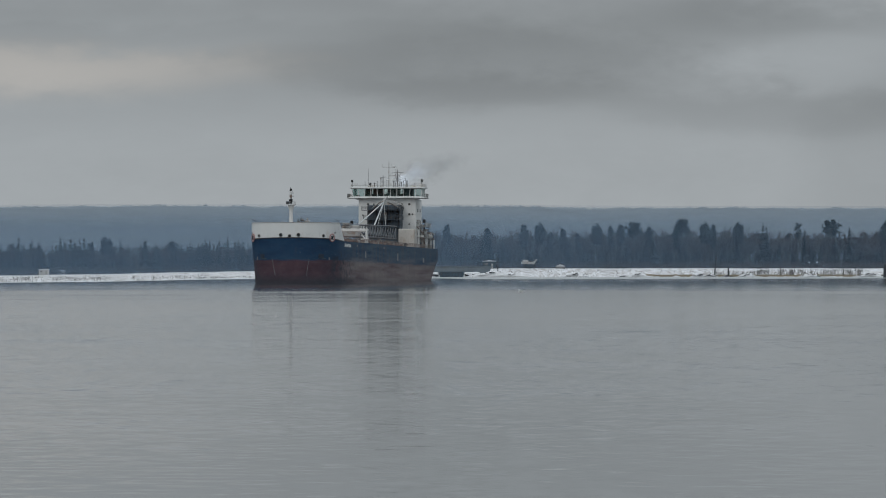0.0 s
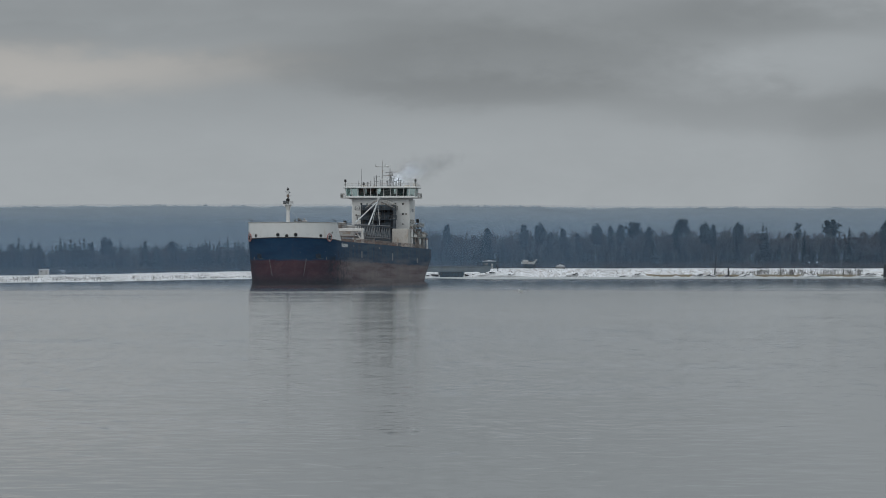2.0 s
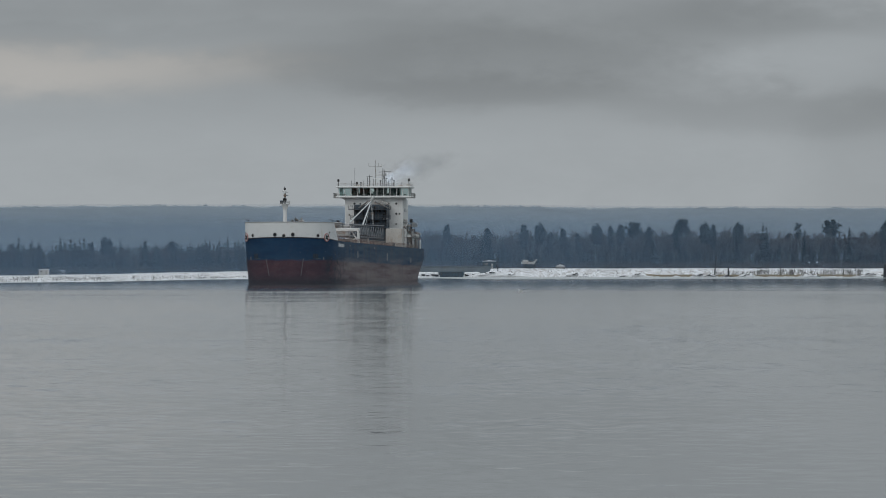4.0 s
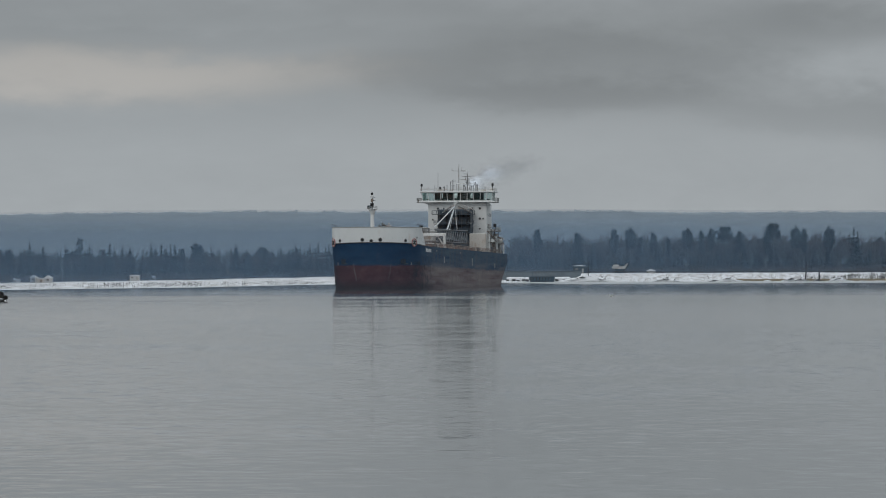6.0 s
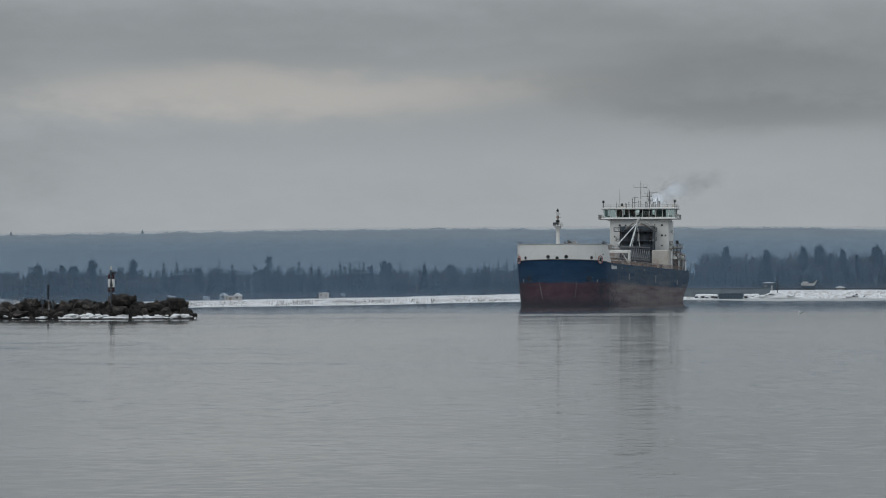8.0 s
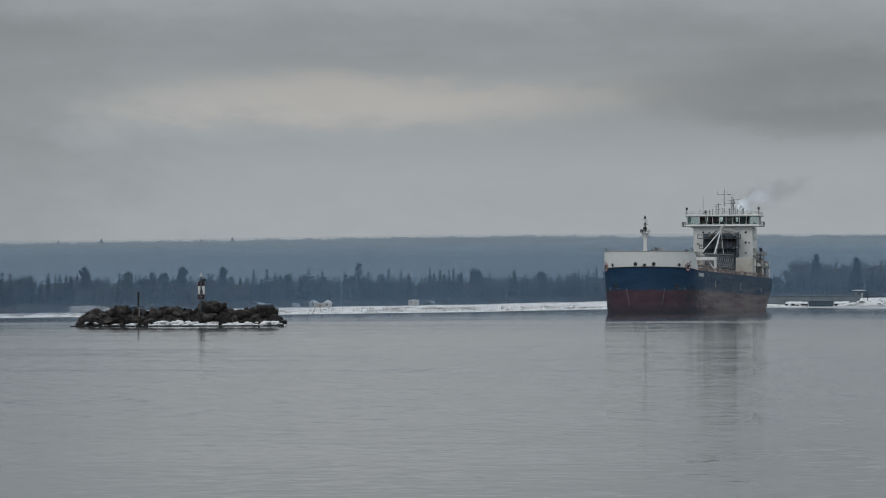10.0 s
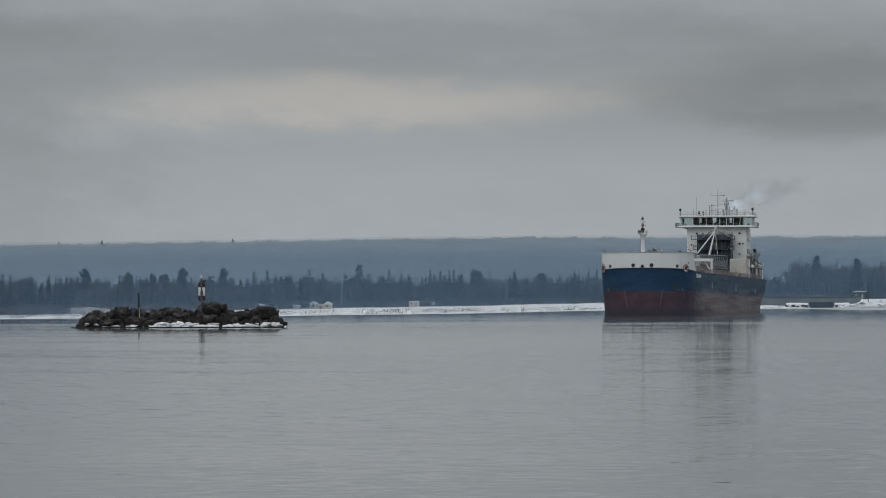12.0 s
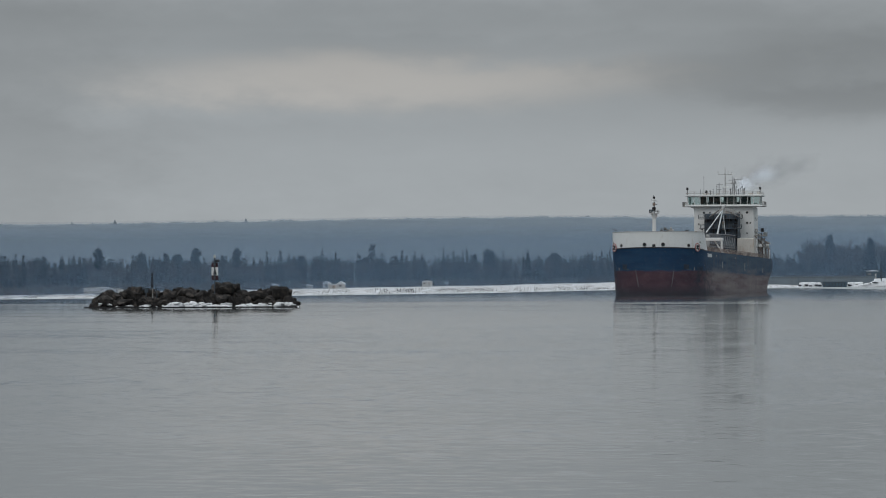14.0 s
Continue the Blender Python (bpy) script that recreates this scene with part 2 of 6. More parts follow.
def smoke_veil(name, colour, density):
    """Thin smoke: mostly see-through."""
    mt = bpy.data.materials.new(name)
    mt.use_nodes = True
    nt = mt.node_tree
    n, link = nt.nodes.new, nt.links.new
    nt.nodes.clear()
    out, mx, tr, df = n("ShaderNodeOutputMaterial"), n("ShaderNodeMixShader"), n("ShaderNodeBsdfTransparent"), n("ShaderNodeBsdfDiffuse")
    ad, tl = n("ShaderNodeMixShader"), n("ShaderNodeBsdfTranslucent")
    df.inputs[0].default_value = tl.inputs[0].default_value = (*colour, 1)
    link(df.outputs[0], ad.inputs[1])
    link(tl.outputs[0], ad.inputs[2])
    tc, k, mr = n("ShaderNodeTexCoord"), n("ShaderNodeTexNoise"), n("ShaderNodeMapRange")
    link(tc.outputs["Object"], k.inputs["Vector"])
    k.inputs["Scale"].default_value, k.inputs["Detail"].default_value = 0.30, 2
    mr.inputs["From Min"].default_value, mr.inputs["From Max"].default_value = 0.25, 0.75
    mr.inputs["To Min"].default_value, mr.inputs["To Max"].default_value = 0.0, density * 2
    link(k.outputs["Fac"], mr.inputs["Value"])
    link(mr.outputs[0], mx.inputs[0])
    link(tr.outputs[0], mx.inputs[1])
    link(ad.outputs[0], mx.inputs[2])
    link(mx.outputs[0], out.inputs[0])
    return mt


def tinted_glass():
    """Green-grey sheet glass: lets the view through, mirrors a little of the sky."""
    mt = bpy.data.materials.new("window_glass")
    mt.use_nodes = True
    nt = mt.node_tree
    n, link = nt.nodes.new, nt.links.new
    nt.nodes.clear()
    out, mx, tr, gl = n("ShaderNodeOutputMaterial"), n("ShaderNodeMixShader"), n("ShaderNodeBsdfTransparent"), n("ShaderNodeBsdfGlossy")
    tr.inputs[0].default_value = (0.74, 0.82, 0.81, 1)
    gl.inputs["Roughness"].default_value = 0.05
    mx.inputs[0].default_value = 0.06
    link(tr.outputs[0], mx.inputs[1])
    link(gl.outputs[0], mx.inputs[2])
    link(mx.outputs[0], out.inputs[0])
    return mt


HULL = hull_paint()
WATER = water_surface()
WHITE = material("white_ship_paint", (0.70, 0.715, 0.715), 0.5, scale=0.25, vary=0.06, second=(0.62, 0.60, 0.57), amount=0.05, stretch=(1, 1, 0.3))
BEIGE = material("stained_white_paint", (0.52, 0.51, 0.48), 0.6, scale=0.4, vary=0.1, second=(0.40, 0.33, 0.27), amount=0.3, stretch=(1, 1, 0.3))
GREY = material("grey_ship_paint", (0.36, 0.37, 0.37), 0.55, scale=0.4, vary=0.12, second=(0.22, 0.16, 0.12))
CRIB = material("rusted_steel_sheet", (0.046, 0.080, 0.112), 0.7, scale=0.6, vary=0.2, second=(0.06, 0.05, 0.045))
DARK = material("dark_machinery_paint", (0.060, 0.083, 0.108), 0.6, scale=0.5, vary=0.3, second=(0.10, 0.085, 0.075))
RECESS_SHADE = material("blue_recess_shade", (0.010, 0.018, 0.034), 0.6, scale=1.0, vary=0.3)
BLACK = material("black_paint", (0.018, 0.018, 0.020), 0.6, scale=1.0, vary=0.2)
DECK = material("red_brown_deck_paint", (0.17, 0.085, 0.065), 0.75, scale=0.3, vary=0.3, second=(0.26, 0.22, 0.19))
RAIL = material("rusty_rail_paint", (0.22, 0.17, 0.145), 0.7, scale=0.6, vary=0.4, second=(0.46, 0.43, 0.40))
AERIAL = material("dark_grey_fitting_paint", (0.13, 0.14, 0.15), 0.6, scale=0.8, vary=0.25, second=(0.24, 0.20, 0.17))
RED = material("signal_red_paint", (0.034, 0.009, 0.013), 0.5, scale=1.2, vary=0.15)
GLASS = tinted_glass()
PORT_GLASS = material("porthole_glass", (0.035, 0.045, 0.050), 0.08, scale=1, vary=0.1)
BLIND = material("pale_window_blind", (0.125, 0.155, 0.158), 0.5, scale=1, vary=0.1)
ROCK = material("dark_granite", (0.023, 0.0215, 0.0215), 0.9, scale=0.9, vary=0.9, second=(0.060, 0.051, 0.045), amount=0.55, bump=0.3, random_vary=0.55)
# darkened stone colour that stands for the shade in crevices
CREVICE_ROCK = material("crevice_shade_stone", (0.012, 0.012, 0.013), 0.6, scale=1.2, vary=0.5, second=(0.025, 0.022, 0.020))
SNOW = material("old_snow", (0.72, 0.74, 0.77), 0.8, scale=0.5, vary=0.14, second=(0.50, 0.50, 0.50), amount=0.3, bump=0.08)
BRUSHY = material("brushy_snow", (0.42, 0.42, 0.42), 0.85, scale=1.4, vary=0.35, second=(0.15, 0.14, 0.13), amount=0.8)
SNOWFIELD = material("patchy_snow_over_grass", (0.72, 0.74, 0.77), 0.85, scale=0.42, vary=0.22, second=(0.34, 0.32, 0.31), amount=0.62, stretch=(0.7, 0.04, 1))
LITTER = material("leaf_litter", (0.060, 0.050, 0.044), 0.95, scale=0.4, vary=0.4, second=(0.11, 0.10, 0.09), amount=0.4)
ICE = material("grey_shore_ice", (0.36, 0.38, 0.39), 0.35, scale=0.02, vary=0.2, second=(0.62, 0.64, 0.66), amount=0.5, stretch=(1, 0.5, 1))
REED = material("dead_reed", (0.072, 0.069, 0.064), 0.9, scale=0.5, vary=0.3)
STRAW = material("dead_grass", (0.26, 0.22, 0.15), 0.9, scale=0.5, vary=0.3)
CONCRETE = material("weathered_concrete", (0.138, 0.166, 0.188), 0.85, scale=0.25, vary=0.18, second=(0.13, 0.148, 0.162), amount=0.4)
CONIFER = material("conifer_needles", (0.020, 0.031, 0.033), 0.85, scale=0.3, vary=0.6, random_vary=0.35, stretch=(1, 1, 0.12), second=(0.034, 0.044, 0.040))
PINE = material("pine_needles", (0.015, 0.026, 0.028), 0.85, scale=0.3, vary=0.45, random_vary=0.25)
TWIGS = material("bare_twigs", (0.080, 0.069, 0.068), 0.9, scale=0.22, vary=0.5, random_vary=0.3, stretch=(1, 1, 0.15), second=(0.055, 0.052, 0.053))
BARK = material("bark", (0.09, 0.08, 0.075), 0.9, scale=1.5, vary=0.3)
BIRCH = material("birch_bark", (0.30, 0.295, 0.29), 0.8, scale=1.5, vary=0.25)
# both colours carry painted haze; the tops are lightened against their own shade
RIDGE = material("hardwood_ridge_haze_colour", (0.105, 0.134, 0.162), 0.95, scale=0.11, vary=0.75, second=(0.15, 0.165, 0.175), amount=0.5, stretch=(1, 0.1, 1.3))
RIDGE_TOPS = material("hardwood_tops_lightened", (0.27, 0.31, 0.345), 0.95, scale=0.05, vary=0.25)
SIDING = material("pale_siding", (0.44, 0.445, 0.445), 0.7, scale=0.5, vary=0.1)
ROOFING = material("snowy_roof", (0.56, 0.58, 0.61), 0.8, scale=0.5, vary=0.2)
TIMBER = material("weathered_timber", (0.034, 0.033, 0.034), 0.85, scale=1.5, vary=0.3)
SMOKE_PALE = smoke_veil("pale_steam", (0.78, 0.81, 0.85), 0.062)
SMOKE_DARK = smoke_veil("grey_exhaust", (0.47, 0.485, 0.50), 0.0105)


# ======== small modelling kit ========
def mesh_object(name, bm, mt, parent=None, label="", smooth=False):
    me = bpy.data.meshes.new(name)
    bm.to_mesh(me)
    bm.free()
    if smooth:
        me.polygons.foreach_set("use_smooth", [True] * len(me.polygons))
    me.materials.append(mt)
    ob = new(name, me)
    ob.parent = parent
    if label:
        ob["label"] = label
    return ob


def part(name, bm, mt, parent, label="", smooth=False):
    return mesh_object(name, bm, mt, parent, label, smooth)


def share(name, me, parent, m):
    ob = new(name, me)
    ob.parent = parent
    ob.matrix_basis = m
    return ob


def thing(name, label, category, group="", m=None):
    ob = new(name)
    ob.empty_display_size = 0.5
    tagged(ob, label, category, group)
    if m is not None:
        ob.matrix_basis = m
    return ob


def box(bm, x0, x1, y0, y1, z0, z1, bevel=0.0):
    r = bmesh.ops.create_cube(bm, size=1.0, matrix=Matrix.LocRotScale(
        ((x0 + x1) / 2, (y0 + y1) / 2, (z0 + z1) / 2), None, (abs(x1 - x0), abs(y1 - y0), abs(z1 - z0))))
    if bevel:
        edges = list({e for v in r["verts"] for e in v.link_edges})
        bmesh.ops.bevel(bm, geom=edges, offset=bevel, segments=1, affect="EDGES")
    return bm


def tube(bm, p, q, r, r2=None, sides=8):
    p, q = Vector(p), Vector(q)
    d = q - p
    m = Matrix.Translation((p + q) / 2) @ d.to_track_quat("Z", "Y").to_matrix().to_4x4()
    bmesh.ops.create_cone(bm, cap_ends=True, segments=sides, radius1=r, radius2=r if r2 is None else r2, depth=d.length, matrix=m)
    return bm


def ball(bm, c, r, sub=1, squash=1.0):
    bmesh.ops.create_icosphere(bm, subdivisions=sub, radius=r, matrix=Matrix.LocRotScale(c, None, (1, 1, squash)))
    return bm


def prism(bm, outline, y0, y1):
    """Outline in x and z, pulled from y0 to y1."""
    a = [bm.verts.new((x, y0, z)) for x, z in outline]
    b = [bm.verts.new((x, y1, z)) for x, z in outline]
    k = len(a)
    bm.faces.new(a[::-1])
    bm.faces.new(b)
    for i in range(k):
        bm.faces.new((a[i], a[(i + 1) % k], b[(i + 1) % k], b[i]))
    bmesh.ops.recalc_face_normals(bm, faces=bm.faces[:])
    return bm


def B():
    return bmesh.new()


def strip(bm, low, high):
    """Faces between two lines of points."""
    a, b = [bm.verts.new(p) for p in low], [bm.verts.new(p) for p in high]
    for i in range(len(a) - 1):
        bm.faces.new((a[i], a[i + 1], b[i + 1], b[i]))
    return a, b


# ======== bearings: b and e count steps of 1/8532 radian from the first view line and the horizon ========
STEP = 1 / 8532.0


def at(b, e, d):
    return Vector((b * STEP * d, d, EYE + e * STEP * d))


# ======== water and land: one ground sheet that dips under the river ========
BEARING = (-2400, -1600, -1300, -900, -600, -344, -200, 0, 200, 2400)
SHORE = (1080, 1150, 1210, 1335, 1450, 1690, 1800, 1880, 1890, 1900)      # distance of the waterline
WOODS = (1100, 1175, 1290, 1640, 1830, 2060, 2060, 2030, 2010, 2000)      # distance of the first trees
BANK = (0.8, 0.9, 1.0, 1.2, 1.5, 2.0, 2.9, 3.4, 3.5, 3.5)                 # height of the land at the first trees


def bearing(x, y):
    return x / max(y, 200.0) / STEP


def shore_at(b):
    return float(np.interp(b, BEARING, SHORE)) + 12 * noise.noise((b * 0.03, 3.0, 0)) + 5 * noise.noise((b * 0.12, 7.0, 0))


def woods_front(b):
    return float(np.interp(b, BEARING, WOODS))


def ground_z(x, y):
    b = bearing(x, y)
    s, w, top = shore_at(b), woods_front(b), float(np.interp(b, BEARING, BANK))
    d = y - s
    if d < 0:
        return max(-8.0, 0.03 * d)
    k = min(1.0, d / max(w - s, 20.0))
    z = 0.2 * min(1, d / 3) + (top - 0.2) * k ** 0.85
    z += 0.18 * noise.noise((x * 0.05, y * 0.02, 2)) * min(1, d / 20)
    return z + 4.0 * min(1.0, max(0.0, y - w - 200) / 900)


def build_ground():
    xs = [-6000, -3000, -1200, -700] + [-500 + 5 * i for i in range(201)] + [700, 1200, 3000, 6000]
    ys = [-4000, -500, 0, 500, 950] + [1050 + 6 * i for i in range(172)] + [2100, 2200, 2400, 2700, 3200, 3600, 6000, 9000]
    bm = B()
    grid = [[bm.verts.new((x, y, ground_z(x, y) if y > 1000 else -8)) for x in xs] for y in ys]
    for j in range(len(ys) - 1):
        for i in range(len(xs) - 1):
            bm.faces.new((grid[j][i], grid[j][i + 1], grid[j + 1][i + 1], grid[j + 1][i]))
    for f_ in bm.faces:
        c = f_.calc_center_median()
        f_.material_index = int(c.y > 1000 and c.y > woods_front(bearing(c.x, c.y)) + 8)
    ground = mesh_object("ground", bm, SNOWFIELD, smooth=True)
    ground.data.materials.append(LITTER)
    tagged(ground, "snow-covered river bank with dead grass, leaf litter under the trees", "ground", kind="structure")
    bm = B()
    bmesh.ops.create_grid(bm, x_segments=1, y_segments=1, size=1)
    w = mesh_object("water", bm, WATER)
    w.location = (0, -500, 0)
    for v in w.data.vertices:
        v.co = (v.co.x * 6000, v.co.y * 3000, 0)
    tagged(w, "calm grey river water with faint ripples", "water", kind="structure")


build_ground()


def tree_mesh(name, verts, faces, mt):
    me = bpy.data.meshes.new(name)
    me.from_pydata(verts, [], faces)
    me.polygons.foreach_set("use_smooth", [True] * len(me.polygons))
    me.materials.append(mt)
    return me


def skyline_drop(b):
    """How much the ridge sinks towards its two ends."""
    return 3.5 * max(0.0, min(1.0, (b + 100) / 500)) + 8.0 * max(0.0, min(1.0, (-b - 650) / 650))


def build_ridge():
    """The wooded ridge far behind: a rough canopy that climbs to an uneven skyline."""
    rng = np.random.default_rng(5)
    xs = np.arange(-900, 760, 2.2)
    bm = B()
    rows_ = []
    for j in range(9):
        f_ = j / 8
        row = []
        for x in xs:
            b = x / 4500 / STEP
            top = 96 + 3.5 * noise.noise((x * 0.010, 1, 0)) + 2.0 * noise.noise((x * 0.05, 5, 0)) - skyline_drop(b)
            top += (0.9 * rng.normal() if j == 8 else 0)
            z = EYE + (top * f_ ** 0.8 + 2.5 * noise.noise((x * 0.03, f_ * 6, 9)) * (j < 8)) * STEP * 4500
            y = 3600 + 900 * f_ + 14 * noise.noise((x * 0.05, f_ * 9, 4))
            row.append(bm.verts.new((x * (3600 + 900 * f_) / 4500, y, z)))
        rows_.append(row)
    back = [bm.verts.new((v.co.x * 1.05, 4900, 10)) for v in rows_[-1]]
    rows_.append(back)
    for r0, r1 in zip(rows_, rows_[1:]):
        for i in range(len(xs) - 1):
            bm.faces.new((r0[i], r0[i + 1], r1[i + 1], r1[i]))
    # a fringe of bare treetops along the skyline
    for i in range(7500):
        k = int(rng.integers(0, len(xs) - 1))
        v = rows_[8][k].co.lerp(rows_[8][k + 1].co, rng.random())
        h = rng.uniform(0.4, 1.0) ** 2 * 2.2 * (1.0 + 0.9 * noise.noise((v.x * 0.04, 2, 2)))
        w = rng.uniform(0.3, 0.9)
        q = [bm.verts.new(v + Vector(o)) for o in ((-w, -8, -1.5), (w, -8, -1.5), (w * 0.8, -8 + 3 * h, h * 0.6), (rng.normal(0, 0.15), -8 + 5 * h, h), (-w * 0.8, -8 + 3 * h, h * 0.6))]
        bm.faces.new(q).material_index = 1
    # conifers that stand above the hardwoods
    for b, h in ((-1263, 5.2), (-1300, 3.4), (-1228, 3.2), (-1190, 2.8), (-1025, 5.0), (-1120, 2.6), (-1085, 2.8), (-1340, 3.6), (-980, 2.4), (-640, 2.6), (-470, 2.2), (-60, 2.4), (250, 2.2)):
        v = min((u.co for u in rows_[8]), key=lambda c: abs(c.x / c.y / STEP - b))
        for i in range(5):
            w, z0, z1 = (2.3 - 0.36 * i) * h / 4.4, h * i * 0.19 - 0.6, h * (i * 0.19 + 0.30)
            q = [bm.verts.new(v + Vector(o)) for o in ((-w, -10 - i, z0), (w, -10 - i, z0), (0.2 * w, -10 - i, z1))]
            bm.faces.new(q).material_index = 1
    tagged(mesh_object("backdrop", bm, RIDGE), "wooded ridge on the horizon, coloured blue-grey for haze", "ridge", kind="structure").data.materials.append(RIDGE_TOPS)


build_ridge()


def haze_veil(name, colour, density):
    """Translucent sheet added to imitate winter haze, densest near the ground; it carries the height as v from 0 to 1
    and the thickness as u.
    """
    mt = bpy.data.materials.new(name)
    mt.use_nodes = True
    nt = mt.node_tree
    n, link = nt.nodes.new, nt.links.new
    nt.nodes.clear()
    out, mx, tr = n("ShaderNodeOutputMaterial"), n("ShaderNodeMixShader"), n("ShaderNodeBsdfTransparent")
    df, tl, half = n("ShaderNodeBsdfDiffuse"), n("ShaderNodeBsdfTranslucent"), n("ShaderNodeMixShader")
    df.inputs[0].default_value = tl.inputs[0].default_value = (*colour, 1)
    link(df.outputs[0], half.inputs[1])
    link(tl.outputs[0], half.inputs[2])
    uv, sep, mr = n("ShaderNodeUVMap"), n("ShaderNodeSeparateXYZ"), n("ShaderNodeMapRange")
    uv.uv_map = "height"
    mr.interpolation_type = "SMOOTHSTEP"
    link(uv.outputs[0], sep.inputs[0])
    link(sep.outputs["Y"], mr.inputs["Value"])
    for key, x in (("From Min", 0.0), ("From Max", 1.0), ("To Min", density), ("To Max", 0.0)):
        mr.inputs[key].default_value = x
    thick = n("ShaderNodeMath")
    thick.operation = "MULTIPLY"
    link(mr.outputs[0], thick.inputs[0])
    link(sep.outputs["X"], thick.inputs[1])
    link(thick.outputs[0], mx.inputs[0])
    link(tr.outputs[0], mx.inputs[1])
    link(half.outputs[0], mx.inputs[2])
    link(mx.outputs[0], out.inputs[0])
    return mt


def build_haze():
    # added sheets hang before the ship, woods and ridge in place of haze
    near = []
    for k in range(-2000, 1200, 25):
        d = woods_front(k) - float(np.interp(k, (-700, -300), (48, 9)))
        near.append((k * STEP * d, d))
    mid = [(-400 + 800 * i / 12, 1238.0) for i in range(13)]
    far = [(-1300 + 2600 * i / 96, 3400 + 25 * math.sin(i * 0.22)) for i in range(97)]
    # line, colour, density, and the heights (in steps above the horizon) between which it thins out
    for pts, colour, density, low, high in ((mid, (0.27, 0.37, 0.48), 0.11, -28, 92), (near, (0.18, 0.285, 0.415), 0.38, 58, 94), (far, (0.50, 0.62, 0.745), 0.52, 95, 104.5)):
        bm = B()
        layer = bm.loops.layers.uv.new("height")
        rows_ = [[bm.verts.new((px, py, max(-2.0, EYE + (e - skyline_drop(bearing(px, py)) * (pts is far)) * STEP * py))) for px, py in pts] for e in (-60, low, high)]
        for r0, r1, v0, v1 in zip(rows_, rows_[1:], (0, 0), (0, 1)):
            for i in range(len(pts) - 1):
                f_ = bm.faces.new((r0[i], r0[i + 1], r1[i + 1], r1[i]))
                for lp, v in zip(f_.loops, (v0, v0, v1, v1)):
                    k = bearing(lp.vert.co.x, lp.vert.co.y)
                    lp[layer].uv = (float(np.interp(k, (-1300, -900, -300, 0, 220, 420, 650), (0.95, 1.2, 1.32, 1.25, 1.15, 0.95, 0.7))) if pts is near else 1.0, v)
        veil = mesh_object("haze", bm, haze_veil("haze_sheet_tint", colour, density), smooth=True)
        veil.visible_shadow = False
        tagged(veil, "thin blue-grey sheet added in place of winter haze", "haze", kind="structure")


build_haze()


# ======== trees ========
def add_tube(verts, faces, p, q, r0, r1, sides=5):
    p, q = Vector(p), Vector(q)
    d = (q - p).normalized()
    a = d.orthogonal().normalized()
    c = d.cross(a)
    k = len(verts)
    for o, r in ((p, r0), (q, r1)):
        for i in range(sides):
            t = 2 * math.pi * i / sides
            verts.append(tuple(o + (a * math.cos(t) + c * math.sin(t)) * r))
    for i in range(sides):
        faces.append((k + i, k + (i + 1) % sides, k + sides + (i + 1) % sides, k + sides + i))


def spruce(rng, height, width):
    """Tapered trunk with whorls of drooping boughs, uneven from level to level."""
    tv, tf, cv, cf = [], [], [], []
    add_tube(tv, tf, (0, 0, -0.5), (0, 0, height * 0.93), 0.012 * height + 0.05, 0.02, 6)
    levels = 30
    for i in range(levels):
        f_ = (i + rng.uniform(-0.4, 0.4)) / levels
        z = height * (0.05 + 0.95 * f_)
        reach = width * max(0.0, 1 - f_) ** 0.75 * rng.uniform(0.6, 1.2) + 0.30
        for j in range(7):
            a = rng.uniform(0, 2 * math.pi)
            r = reach * rng.uniform(0.45, 1.1)
            ca, sa = math.cos(a), math.sin(a)
            droop = r * rng.uniform(0.1, 0.5)
            w = r * rng.uniform(0.22, 0.36) + 0.06
            k = len(cv)
            cv += [(0, 0, z + 0.15 * r), (ca * r * 0.6 - sa * w, sa * r * 0.6 + ca * w, z - droop * 0.7), (ca * r, sa * r, z - droop),
                   (ca * r * 0.6 + sa * w, sa * r * 0.6 - ca * w, z - droop * 0.7), (ca * r * 0.5, sa * r * 0.5, z - droop * 1.0 - 0.22 * r)]
            cf += [(k, k + 1, k + 2), (k, k + 2, k + 3), (k + 1, k + 4, k + 2), (k + 2, k + 4, k + 3)]
    return tv, tf, cv, cf


